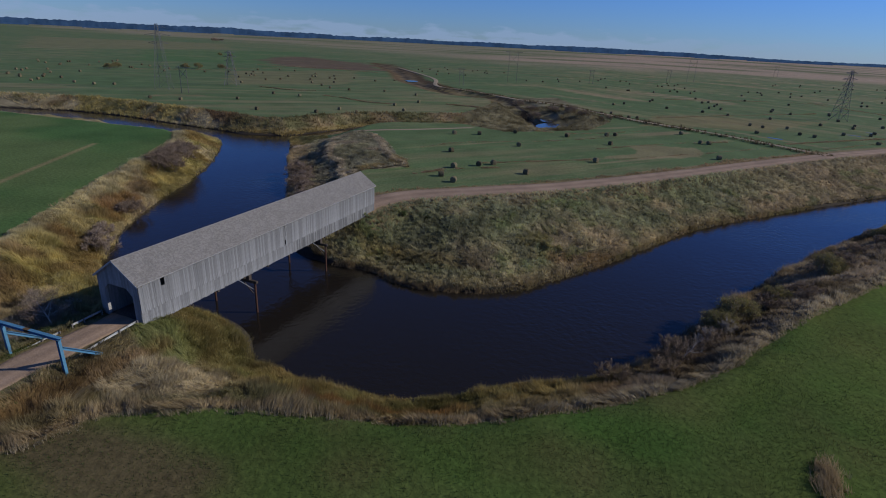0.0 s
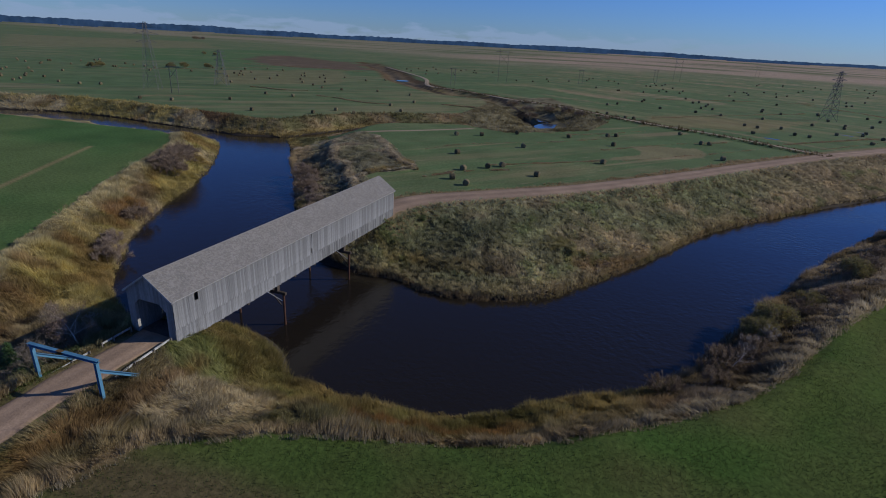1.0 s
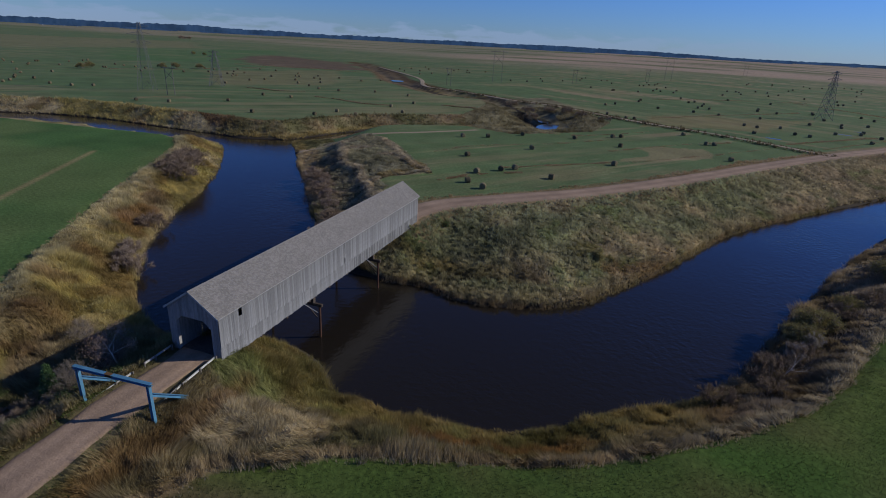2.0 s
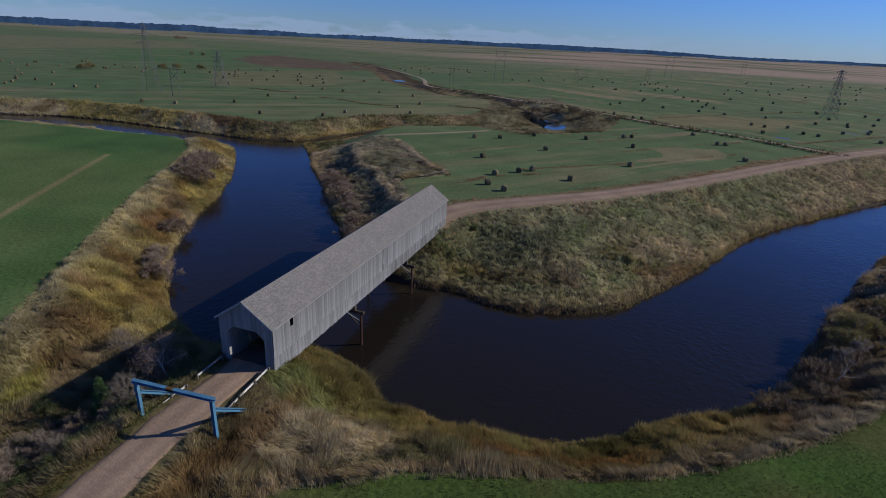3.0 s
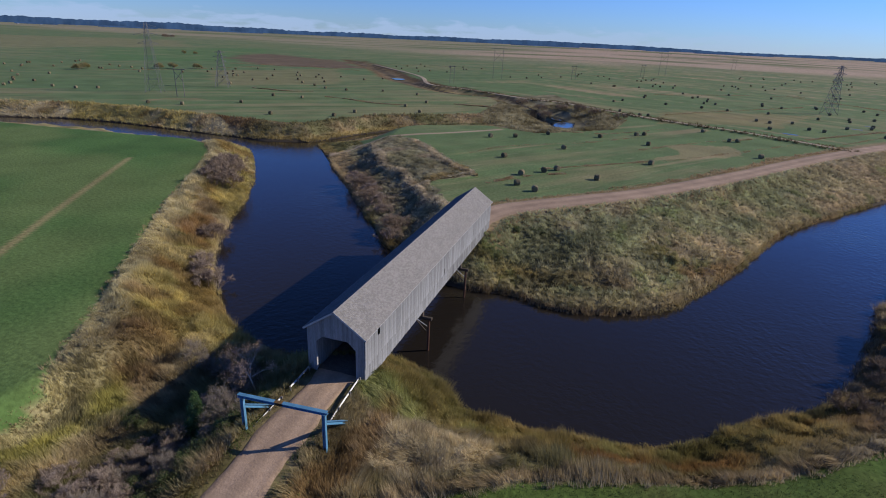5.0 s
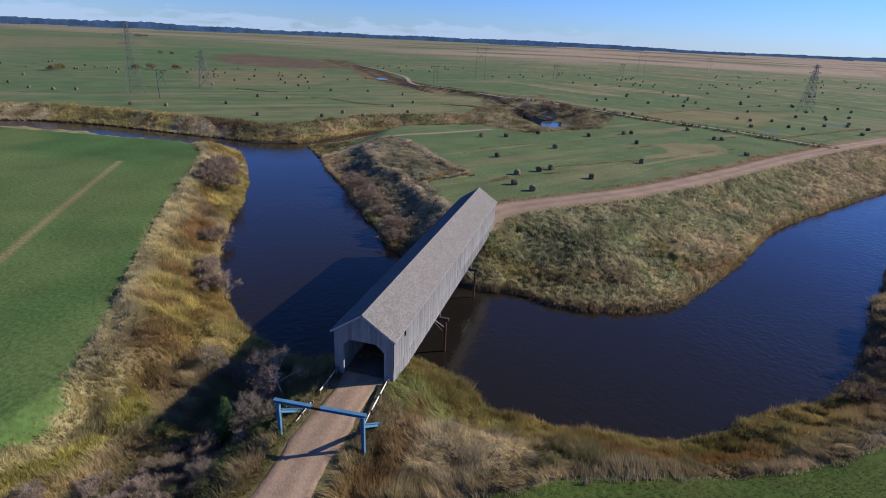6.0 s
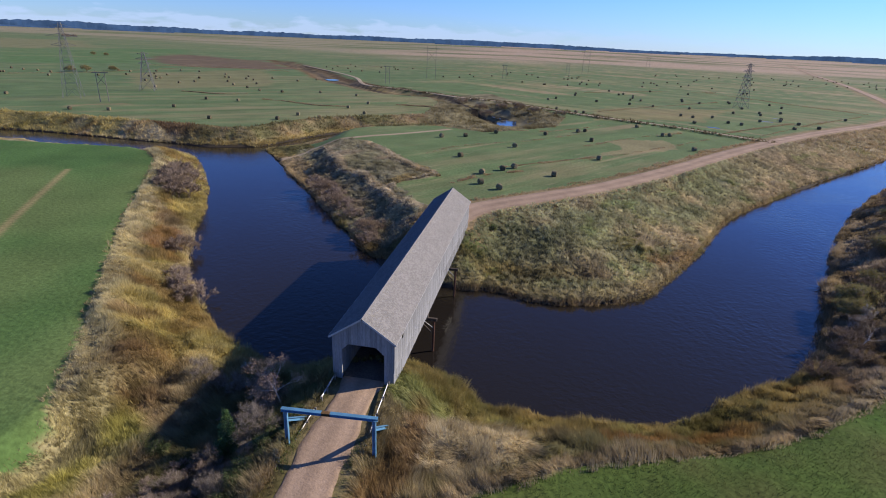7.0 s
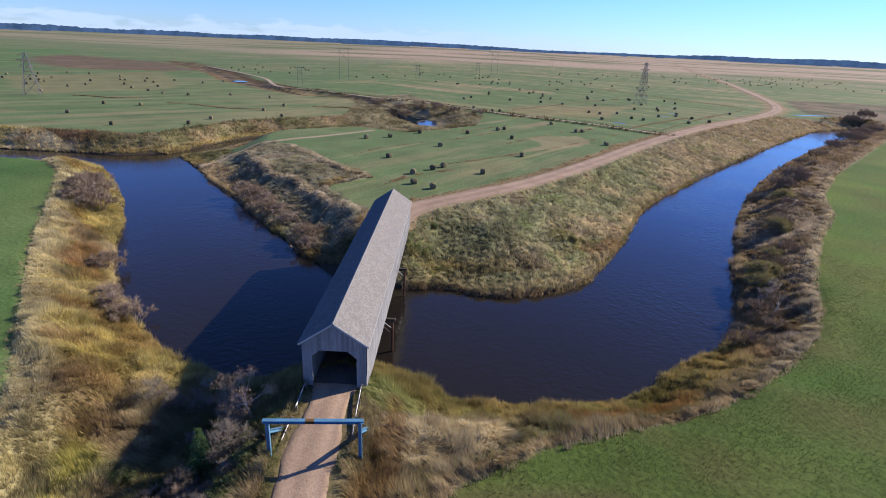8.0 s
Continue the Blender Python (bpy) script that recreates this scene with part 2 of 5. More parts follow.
FIELD_EAST = [(11, -400), (9, -60), (8, -30), (9, -18), (12, -11), (20, -6), (30, -2), (39, 2), (48, 8), (57, 16), (64, 26), (72, 40), (85, 59), (99, 77),
              (107, 93), (131, 124), (210, 210), (320, 320), (900, 500), (900, -400)]
MOUND = [(-68, 108), (-62, 124), (-50, 132), (-38, 125), (-24, 108), (-9, 91), (-16, 86), (-20, 80), (-13, 70), (-5, 61), (-12, 48), (-30, 66)]

CREEK_BANK = np.array([(-25, 176), (-42, 215), (-47, 302), (-24, 341), (6, 280), (25, 232), (20, 197), (6, 183), (-7, 169)], float)
RIDGE_A = np.array([(-54.0, 121), (-37, 93), (-29.5, 88), (-21, 76), (-14.8, 67), (-8, 60.5)])
RIDGE_B = np.array([(-44.0, 131), (-32, 115), (-20, 98.5), (-11, 92), (-15.3, 82), (-20.6, 76)])
S_LINE, N_LINE = curve_through(SOUTH_SHORE), curve_through(NORTH_SHORE)
WATER_POLY = np.vstack([S_LINE, N_LINE[::-1]])
WEST_LINE, CREEK_LINE = curve_through(WEST_CHANNEL), curve_through(CREEK)
RS_LINE, RN_LINE, DIKE_LINE = curve_through(ROAD_SOUTH), curve_through(ROAD_NORTH), curve_through(DIKE_TRACK)
BERM_POLY = np.vstack([RN_LINE[RN_LINE[:, 1] < 310], N_LINE[N_LINE[:, 0] > -2]])
FW_POLY, FE_POLY, MOUND_POLY = (np.array(p, float) for p in (FIELD_WEST, FIELD_EAST, MOUND))


def water_dist(x, y, d=None):
    """Signed distance to the shore in metres, positive on land."""
    d = line_dist(x, y, np.vstack([WATER_POLY, WATER_POLY[:1]])) if d is None else d
    d = np.where(inside(x, y, WATER_POLY), -d, d)
    d = np.minimum(d, line_dist(x, y, WEST_LINE) - 4.5)
    wide = 1.8 + 2.2 * np.exp(-((x + 76) ** 2 + (y - 143) ** 2) / 600)
    return np.minimum(d, line_dist(x, y, CREEK_LINE) - wide)


def smooth(t):
    t = np.clip(t, 0, 1)
    return t * t * (3 - 2 * t)


def land(x, y):
    """Height and the masks of the land at plan points."""
    x, y = np.asarray(x, float), np.asarray(y, float)
    dsouth, dnorth = line_dist(x, y, S_LINE), line_dist(x, y, N_LINE)
    dw = water_dist(x, y, np.minimum(dsouth, dnorth))
    ds, dn = line_dist(x, y, RS_LINE), line_dist(x, y, RN_LINE)
    dk = line_dist(x, y, DIKE_LINE)
    near = np.exp(-np.maximum(0, np.hypot(x - 20, y - 50) - 150) / 120)
    dwn = dw + fbm(x, y, 7, 3) * 0.9 * near * np.clip(np.abs(dw) / 2 + 0.35, 0, 1)
    fw, fe, mound = inside(x, y, FW_POLY), inside(x, y, FE_POLY), inside(x + 1.5 * fbm(x, y, 5, 3), y + 1.5 * fbm(x + 70, y, 5, 3), MOUND_POLY)
    berm = smooth((x + 3) / 5) * inside(x, y, BERM_POLY)
    vale = np.exp(-(((x + 4) / 26) ** 2 + ((y - 205) / 24) ** 2))
    width = 11 + 12 * berm + 12 * vale + 17 * np.exp(-(((x + 60) / 15) ** 2 + ((y - 124) / 22) ** 2)) + 10 * np.exp(-(((x + 27) / 16) ** 2 + ((y - 74) / 24) ** 2)) + 16 * smooth((-104 - x) / 20) * (dsouth < dnorth) * (y < 125 + 0.3 * (x + 120))
    t = np.clip(dwn / width, 0, 1) ** (1 + 0.3 * vale)
    h = WATER_Z + 0.35 + (0.0 - WATER_Z - 0.35) * (0.55 * smooth(t) + 0.45 * t)
    h = np.where(dwn < 0, WATER_Z + 0.35 + np.maximum(dwn * 1.2, -2.0), h)
    h = np.where((dwn >= 0) & (dwn < 0.4), WATER_Z + 0.35 + 0 * h, h)
    # low wet shelf between the west field and the channel
    chan = np.interp(x, WEST_LINE[::-1, 0], WEST_LINE[::-1, 1])
    shelf = (~fw) & (x < -98) & (x > -300) & (y < chan) & (y > chan - 36)
    h = np.where(shelf, np.minimum(h, -4.25 + 0.3 * fbm(x, y, 8, 2)), h)
    h = np.where(shelf & (y > chan - 13), np.minimum(h, WATER_Z - 0.6), h)
    rank = shelf & (y < chan - 12.5) | (~fw) & (~fe) & (inside(x, y, CREEK_BANK) & (dk > 2.4) | (dw < 13 + 20 * vale) | (berm > 0.3) | ((dsouth < 26) & (dsouth < dnorth)) | mound | ((y < 12) & (x < 30) & (x > -40)))
    rank = rank & (dn > 3.2)
    h = h + np.where(rank & (dw > 0.5), fbm(x, y, 5, 4) * 0.28 * near + fbm(x, y, 1.6, 2) * 0.12 * near, 0)
    ridge = np.minimum(line_dist(x, y, RIDGE_A), line_dist(x, y, RIDGE_B))
    h = h + np.where(mound, 0.55 * np.exp(-(ridge / 1.4) ** 2), 0)
    h = h + 0.06 * fbm(x, y, 30, 2) * (dw > 14)
    # hollow of the creek pool
    e = np.hypot((x + 1) / 6, (y - 223) / 13)
    e = np.minimum(e, np.hypot(((x + 9) * 0.883 + (y - 244) * 0.469) / 4, ((y - 244) * 0.883 - (x + 9) * 0.469) / 12))
    h = np.where(e < 3, np.minimum(h, -3.55 + 3.55 * np.clip((e - 0.9) / 1.95, 0, 1)), h)
    # low wet ground between the road bank and the west field
    swale = smooth((x + 27.5) / 4) * (1 - smooth((x + 9.5) / 5)) * smooth((y + 22) / 9) * (y < 12)
    h = h + (np.minimum(h, -2.9 + 0.35 * fbm(x, y, 6, 3)) - h) * swale
    zs = 1.05 - 0.5 * smooth((-y - 14) / 40)
    zn = 1.05 - 0.55 * smooth((dn * 0 + y - 60) / 120)
    ramp = lambda d, zz: zz - 0.03 - np.maximum(0, d - 3.3) * 0.62
    h = np.maximum(h, np.where(y < 40, ramp(ds, zs), -9))
    h = np.maximum(h, np.where(y > 20, ramp(dn - 0.6, zn), -9))
    h = np.maximum(h, np.where((dw > 3) | (y > 262), 0.45 - np.maximum(0, dk - 2.2) * 0.35, -9))
    h = np.where((y > 255) & (x < 60) & (dw < 14), np.maximum(h, -1.7), h)
    h = h + 11 * smooth((np.hypot(x, y) - 2300) / 2000)
    return h, dict(dsouth=dsouth, dnorth=dnorth, dw=dw, ds=ds, dn=dn, dk=dk, ridge=ridge, fw=fw, fe=fe, mound=mound, berm=berm, rank=rank)


C = lambda *v: np.array(v, float)
STRAW, GREEN, RUST = C(0.50, 0.385, 0.225), C(0.115, 0.175, 0.05), C(0.27, 0.145, 0.06)
GOLD, OLIVE, MUD = C(0.45, 0.36, 0.145), C(0.27, 0.245, 0.09), C(0.05, 0.042, 0.033)


def blend(a, b, f):
    return a + (b - a) * np.asarray(f)[..., None]


def stand(x, y, cx, cy, rx, ry, turn=0.0):
    """A soft-edged stand of one plant."""
    c, sn = math.cos(radians(turn)), math.sin(radians(turn))
    u, v = (x - cx) * c + (y - cy) * sn, -(x - cx) * sn + (y - cy) * c
    e = np.hypot(u / rx, v / ry) + 0.35 * fbm(x, y, 4, 3)
    return smooth((1.25 - e) / 0.5)


def rank_tone(x, y, k):
    """Colour of the rank grass: which plants stand where."""
    n1, n2, n3 = fbm(x, y, 9, 3), fbm(x + 90, y - 40, 5, 3), fbm(x - 300, y + 70, 16, 3)
    dw, one = k["dw"], x.shape + (3,)
    flat = lambda c: np.broadcast_to(c, one)
    # far banks and spoil ground
    base = blend(blend(flat(STRAW * 0.8), C(0.22, 0.21, 0.10), smooth(0.5 + n1)), C(0.19, 0.135, 0.075), smooth((n3 - 0.2) * 2.4) * 0.6)
    base = blend(base, blend(flat(C(0.19, 0.12, 0.065)), C(0.36, 0.285, 0.17), smooth((7 - dw) / 4) * 0.8), smooth((-95 - x) / 25) * 0.85)
    base = blend(base, GOLD * 0.95, 0.75 * smooth((4.5 - dw) / 2.5) * smooth((x + 125) / 20) * (y > 118) * (x < -55))
    base = np.where(k["mound"][..., None], blend(blend(flat(C(0.36, 0.335, 0.225)), C(0.46, 0.39, 0.275), smooth(0.1 + 1.3 * n2)), C(0.30, 0.285, 0.175), smooth(n1 * 1.6) * 0.8), base)
    base = np.where(k["mound"][..., None], blend(blend(base, STRAW * 1.05, smooth((8 - dw) / 4) * 0.75 * smooth((y - 70) / 20)), GOLD * C(0.95, 0.9, 0.95), 0.7 * np.maximum(stand(x, y, -14, 94, 7.5, 2.2, -50), stand(x, y, -18.5, 85, 6, 2.2, 63))), base)
    base = blend(base, C(0.55, 0.46, 0.32), 0.75 * smooth((1.7 - k["ridge"] + 0.5 * n2) / 0.8) * k["mound"])
    base = np.where(inside(x, y, CREEK_BANK)[..., None], blend(blend(flat(C(0.30, 0.265, 0.155)), C(0.37, 0.335, 0.205), smooth(0.4 + 1.4 * n2)), C(0.19, 0.165, 0.09), smooth(n1 * 1.6)), base)
    # road berm
    berm = blend(blend(flat(C(0.345, 0.345, 0.205)), C(0.45, 0.38, 0.245), smooth(0.42 + n1)), C(0.27, 0.285, 0.155), smooth(n3 * 1.8) * 0.5)
    berm = blend(berm, STRAW * 0.92, smooth((5 - dw) / 4) * 0.45)
    berm = blend(berm, C(0.42, 0.345, 0.23), smooth((x - 60) / 30) * 0.65)
    berm = blend(berm, C(0.21, 0.225, 0.13), 0.6 * stand(x, y, 13, 50, 13, 4.5, 30))
    berm = berm * 1.12
    berm = blend(berm, RUST * C(1.3, 1.4, 1.4), 0.5 * stand(x, y, 42, 58, 11, 2.6, 35))
    berm = blend(berm, RUST * C(1.1, 1.25, 1.3), 0.35 * stand(x, y, 18, 42, 11, 2.2, 8))
    berm = blend(berm, GOLD * 0.9, 0.5 * stand(x, y, 8, 42, 6, 2.0, 0))
    berm = blend(berm, GREEN * 1.6, smooth((n2 - 0.4) * 3) * 0.35)
    base = np.where((k["berm"] > 0.3)[..., None], berm, base)
    # west bank: gold and straw with rust stands
    west = smooth((-14 - x) / 6) * (k["dsouth"] < k["dnorth"] + 2)
    wst = blend(blend(flat(C(0.47, 0.385, 0.16)), C(0.56, 0.46, 0.28), smooth(0.5 + 2.2 * n3)), C(0.29, 0.255, 0.09), smooth((n2 - 0.15) * 4) * 0.55)
    wst = blend(wst, RUST * C(0.85, 1.0, 1.15), 0.6 * stand(x, y, -25, -1, 5.5, 4.5, 0))
    wst = blend(wst, RUST * 1.2, 0.7 * stand(x, y, -50, 37, 3, 8, 30))
    wst = blend(wst, RUST * C(1.0, 1.05, 1.0), smooth((n1 - 0.3) * 4) * 0.5)
    for cx, cy, rx, ry, turn in ((-29, 3, 5, 3, 40), (-33, 9, 3, 2, 30), (-40, 17, 3.5, 1.8, 50), (-46, 30, 4, 2, 60), (-57, 48, 2.5, 5, 30), (-22, -5, 4, 3, 0)):
        wst = blend(wst, C(0.25, 0.155, 0.075), 0.6 * stand(x, y, cx, cy, rx, ry, turn))
    wst = blend(wst, C(0.43, 0.39, 0.115), 0.85 * stand(x, y, -24, -14, 5.5, 8.5, 0))
    wst = blend(wst, C(0.50, 0.43, 0.26), smooth((4.5 - line_dist(x, y, FW_POLY[1:11]) + 1.5 * n2) / 2.5) * 0.8)
    base = blend(base, wst * C(1.05, 1.08, 1.06), west)
    # near bank
    south = (k["dsouth"] < k["dnorth"]) & (x > -10) & (~(k["berm"] > 0.3))
    sth = blend(blend(flat(C(0.31, 0.25, 0.135)), C(0.24, 0.21, 0.09), smooth(0.35 + n2 * 1.3)), GREEN * 1.3, smooth((n3 - 0.3) * 2.5) * 0.25)
    sth = blend(sth, C(0.54, 0.455, 0.295), 0.9 * stand(x, y, 11, -4, 6.5, 5.5, 25))
    sth = blend(sth, GREEN * 1.5, 0.65 * stand(x, y, 16, 2.2, 4, 1.6, 15))
    sth = blend(sth, OLIVE * 0.5 + GREEN * 0.75, 0.8 * stand(x, y, 5.5, 2, 3.2, 4.0, 0))
    sth = blend(sth, RUST * C(0.95, 1.05, 1.0), 0.7 * stand(x, y, 5.8, -10, 1.5, 8, -4))
    sth = blend(sth, blend(flat(C(0.35, 0.27, 0.10)), C(0.27, 0.245, 0.09), smooth(0.5 + n2)), smooth((7.5 - dw) / 3) * 0.8)
    sth = blend(sth, RUST * C(1.15, 1.1, 1.0), smooth((7.5 - dw) / 2) * smooth((dw - 1.2) / 1.5) * smooth((n1 + 0.25) * 2.2) * 0.8 * smooth((x - 9) / 4))
    rim = line_dist(x, y, FE_POLY[2:-3])
    sth = blend(sth, STRAW * 0.8, smooth((1.6 - rim) / 0.8) * 0.85)
    sth = blend(sth, blend(flat(C(0.37, 0.305, 0.225)), C(0.25, 0.19, 0.12), smooth(0.4 + 1.6 * n2)), smooth((x - 46) / 10) * 0.85)
    sth = blend(sth, C(0.46, 0.39, 0.26), smooth((2.2 - rim) / 1.0) * 0.85 * smooth((x - 40) / 10))
    verge = smooth((-3.2 - x) / 1.5) * smooth((x + 17) / 4) * smooth((6 - y) / 4)
    base = blend(base, blend(flat(C(0.2, 0.205, 0.09)), C(0.29, 0.22, 0.14), smooth(0.4 + 1.2 * n2)), 0.9 * verge)
    out = np.where((south & (x > -3))[..., None], sth, base)
    return out * (1 + 0.38 * fbm(x + 31, y - 77, 2.4, 3))[..., None]


def ground_tone(x, y, h, k):
    far = smooth((y - 760 + 0.25 * x + 160 * fbm(x, y, 260, 3)) / 650) * (1 - 0.45 * smooth((-250 - x) / 300))
    # hay stubble in long swathes along the ditches
    nw = (x < -60) & (y > 110)
    near = (~nw) & (y + 0.77 * x < 268) & (y < 300)
    u = np.where(nw, -x * 0.66 + y * 0.75, x * 0.59 + y * 0.81)
    v = np.where(nw, x * 0.75 + y * 0.66, -x * 0.81 + y * 0.59)
    u, v = np.where(near, v, u), np.where(near, u, v)
    sw = fbm(u * 5, v * 0.35, 40, 4)
    field = blend(np.broadcast_to(C(0.11, 0.168, 0.072), x.shape + (3,)), C(0.205, 0.205, 0.103), smooth(0.22 + 0.6 * sw + 0.7 * fbm(x, y, 55, 3)))
    field = blend(field, C(0.33, 0.25, 0.155), smooth((sw + 0.5 * fbm(x + 500, y, 70, 2) - 0.45) * 2.6) * 0.6)
    nwf = smooth((-70 - x) / 40) * (y > 110)
    field = blend(field, C(0.098, 0.158, 0.07), 0.6 * nwf)
    for tone_, amt, poly in ((C(0.085, 0.165, 0.06), 0.8, [(-691, 564), (-640, 890), (-345, 485), (-453, 367)]), (C(0.20, 0.185, 0.095), 0.7, [(-302, 337), (-254, 454), (-165, 307), (-212, 238)]),
                             (C(0.23, 0.185, 0.09), 0.6, [(40, 282), (130, 332), (92, 254), (37, 232)]), (C(0.29, 0.225, 0.13), 0.6, [(41, 168), (60, 182), (64, 158), (36, 139)]),
                             (C(0.26, 0.20, 0.115), 0.4, [(-700, 400), (-1300, 790), (-1050, 1100), (-720, 780)]), (C(0.26, 0.19, 0.11), 0.7, [(-192, 160), (-176, 177), (-168, 176), (-184, 158)])):
        field = blend(field, tone_, amt * inside(x + 5 * fbm(x, y, 14, 3), y + 5 * fbm(x + 60, y, 14, 3), np.array(poly, float)))
    crop = blend(np.broadcast_to(C(0.06, 0.125, 0.036), x.shape + (3,)), C(0.10, 0.15, 0.05), smooth(0.5 + 0.8 * fbm(x, y, 25, 3)))
    crop_w = crop * C(1.14, 1.12, 1.15)
    patch = np.exp(-(((x - 16) / 13) ** 2 + ((y + 15) / 4.5) ** 2))
    crop_e = blend(blend(crop * C(0.95, 0.9, 0.62), C(0.125, 0.095, 0.045), np.clip(0.22 + 0.25 * fbm(x, y, 7, 3), 0, 0.5)), C(0.12, 0.085, 0.05), smooth(patch * 1.3 + 0.25 * fbm(x, y, 4, 3) - 0.1) * 0.8)
    crop_e = crop_e * blend(np.ones(x.shape + (3,)), C(0.86, 1.06, 0.7), smooth((x - 55) / 35))
    col = np.where(k["fw"][..., None], crop_w, np.where(k["fe"][..., None], crop_e, field))
    # far straw stubble, its colour paled to carry the distance haze
    hazy_straw_far = blend(np.broadcast_to(C(0.39, 0.295, 0.22), x.shape + (3,)), C(0.13, 0.15, 0.07), smooth(fbm(u * 2.5, v, 420, 4) * 1.1 + 0.3))
    col = np.where((k["fw"] | k["fe"])[..., None], col, blend(col, hazy_straw_far, far))
    plow = inside(x + 14 * fbm(x, y, 40, 3), y + 20 * fbm(x + 300, y, 40, 3), np.array([(-440, 520), (-500, 690), (-310, 600), (-235, 480), (-300, 430)], float))
    col = np.where(plow[..., None], C(0.135, 0.10, 0.066), col)
    strip = smooth((0.9 - line_dist(x, y, np.array([(-97.0, 66), (-74, 29), (-50, -8), (-20, -60)]))) / 0.5)
    col = blend(col, C(0.27, 0.22, 0.11), strip * 0.85 * k["fw"])
    marsh = inside(x, y, np.array([(262, 300), (245, 330), (262, 372), (300, 450), (400, 440), (420, 360), (330, 300)], float))
    col = np.where(marsh[..., None], blend(np.broadcast_to(C(0.17, 0.125, 0.085), x.shape + (3,)), C(0.07, 0.075, 0.04), smooth(0.5 + fbm(x, y, 18, 3))), col)
    sandy = smooth((1.6 - line_dist(x, y, curve_through([(-67, 111), (-62, 118), (-58, 126), (-52, 134), (-45, 143), (-37, 151), (-22, 170)]))) / 0.8) * (k["dw"] > 0.8)
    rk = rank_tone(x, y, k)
    # litter under rank grass, darkened in colour to match the shaded blades
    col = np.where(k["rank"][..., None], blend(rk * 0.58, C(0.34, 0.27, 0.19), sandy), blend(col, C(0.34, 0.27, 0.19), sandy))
    col = np.where((k["dw"] < 0.6)[..., None], MUD, col)
    verge = smooth((8.2 - k["dn"]) / 1.5) * (y > 45)
    col = blend(col, C(0.27, 0.19, 0.11), verge * 0.8)
    return col


def hay_weight(x, y, k):
    """How much of each of the three mowing directions holds at plan points."""
    nw = (x < -60) & (y > 110)
    near = (~nw) & (y + 0.77 * x < 268) & (y < 300)
    w = ((~k["fw"]) & (~k["fe"]) & (~k["rank"]) & (y > 40)) * (1 - 0.4 * smooth((y - 900) / 900)) * np.where(nw, 0.85, 0.95) * (0.55 + 0.6 * fbm(x, y, 60, 2))
    return np.stack([w * ~(nw | near), w * near, w * nw], 1)


# ---- ground ----
def axis(lo, a, b, hi, step, growth, mids=()):
    mid = list(np.arange(a, b + 1e-6, step))
    up, d = [], step
    p = b
    while p < hi:
        d = max(d, step + growth * (p - b))
        p += d
        up.append(min(p, hi))
    dn_, d, p = [], step, a
    while p > lo:
        d = max(d, step + growth * (a - p))
        p -= d
        dn_.append(max(p, lo))
    return np.array(dn_[::-1] + mid + up)


gx = axis(-4700, -110, 122, 4700, 0.75, 0.03)
gy = axis(-3000, -46, 128, 4700, 0.75, 0.022)
GX, GY = np.meshgrid(gx, gy)
px, py = GX.ravel(), GY.ravel()
ph, pk = land(px, py)
nx, ny = len(gx), len(gy)
ii, jj = np.meshgrid(np.arange(nx - 1), np.arange(ny - 1))
v0 = (jj * nx + ii).ravel()
quads = np.stack([v0, v0 + 1, v0 + nx + 1, v0 + nx], 1)
M_GROUND = material("turf_and_stubble", (0.1, 0.1, 0.05), 0.95, attr="tone", grain=0.3, grain_scale=1.6, stain=0.22, stain_scale=0.07, bump=0.9, bump_scale=2.2, spec=0.1)
# hay swathes and mown-off lines in the three mowing directions
gt = M_GROUND.node_tree
gl = gt.links.new
g_bsdf = gt.nodes["Principled BSDF"]
g_col = g_bsdf.inputs["Base Color"].links[0].from_socket
g_co = gt.nodes.new("ShaderNodeTexCoord").outputs["Object"]
g_at = gt.nodes.new("ShaderNodeAttribute"); g_at.attribute_name = "hay"
g_sep = gt.nodes.new("ShaderNodeSeparateColor"); gl(g_at.outputs["Color"], g_sep.inputs[0])


def swathes(col, weight, along, short, length, lo, hi, colour, amount):
    """Long thin streaks of another colour laid along one direction."""
    vec = gt.nodes.new("ShaderNodeCombineXYZ")
    for i, (dx, dy, s) in enumerate(((along[0], along[1], 1 / length), (-along[1], along[0], 1 / short))):
        d = gt.nodes.new("ShaderNodeVectorMath"); d.operation = "DOT_PRODUCT"
        d.inputs[1].default_value = (dx * s, dy * s, 0)
        gl(g_co, d.inputs[0]); gl(d.outputs["Value"], vec.inputs[i])
    n = gt.nodes.new("ShaderNodeTexNoise")
    n.inputs["Scale"].default_value, n.inputs["Detail"].default_value = 1.0, 3
    gl(vec.outputs[0], n.inputs["Vector"])
    r = gt.nodes.new("ShaderNodeMapRange")
    r.inputs["From Min"].default_value, r.inputs["From Max"].default_value = lo, hi
    r.inputs["To Min"].default_value, r.inputs["To Max"].default_value = 0.0, amount
    gl(n.outputs["Fac"], r.inputs["Value"])
    f = gt.nodes.new("ShaderNodeMath"); f.operation = "MULTIPLY"
    gl(r.outputs[0], f.inputs[0]); gl(weight, f.inputs[1])
    x = gt.nodes.new("ShaderNodeMix"); x.data_type = "RGBA"
    x.inputs[7].default_value = (*colour, 1)
    gl(f.outputs[0], x.inputs[0]); gl(col, x.inputs[6])
    return x.outputs[2]


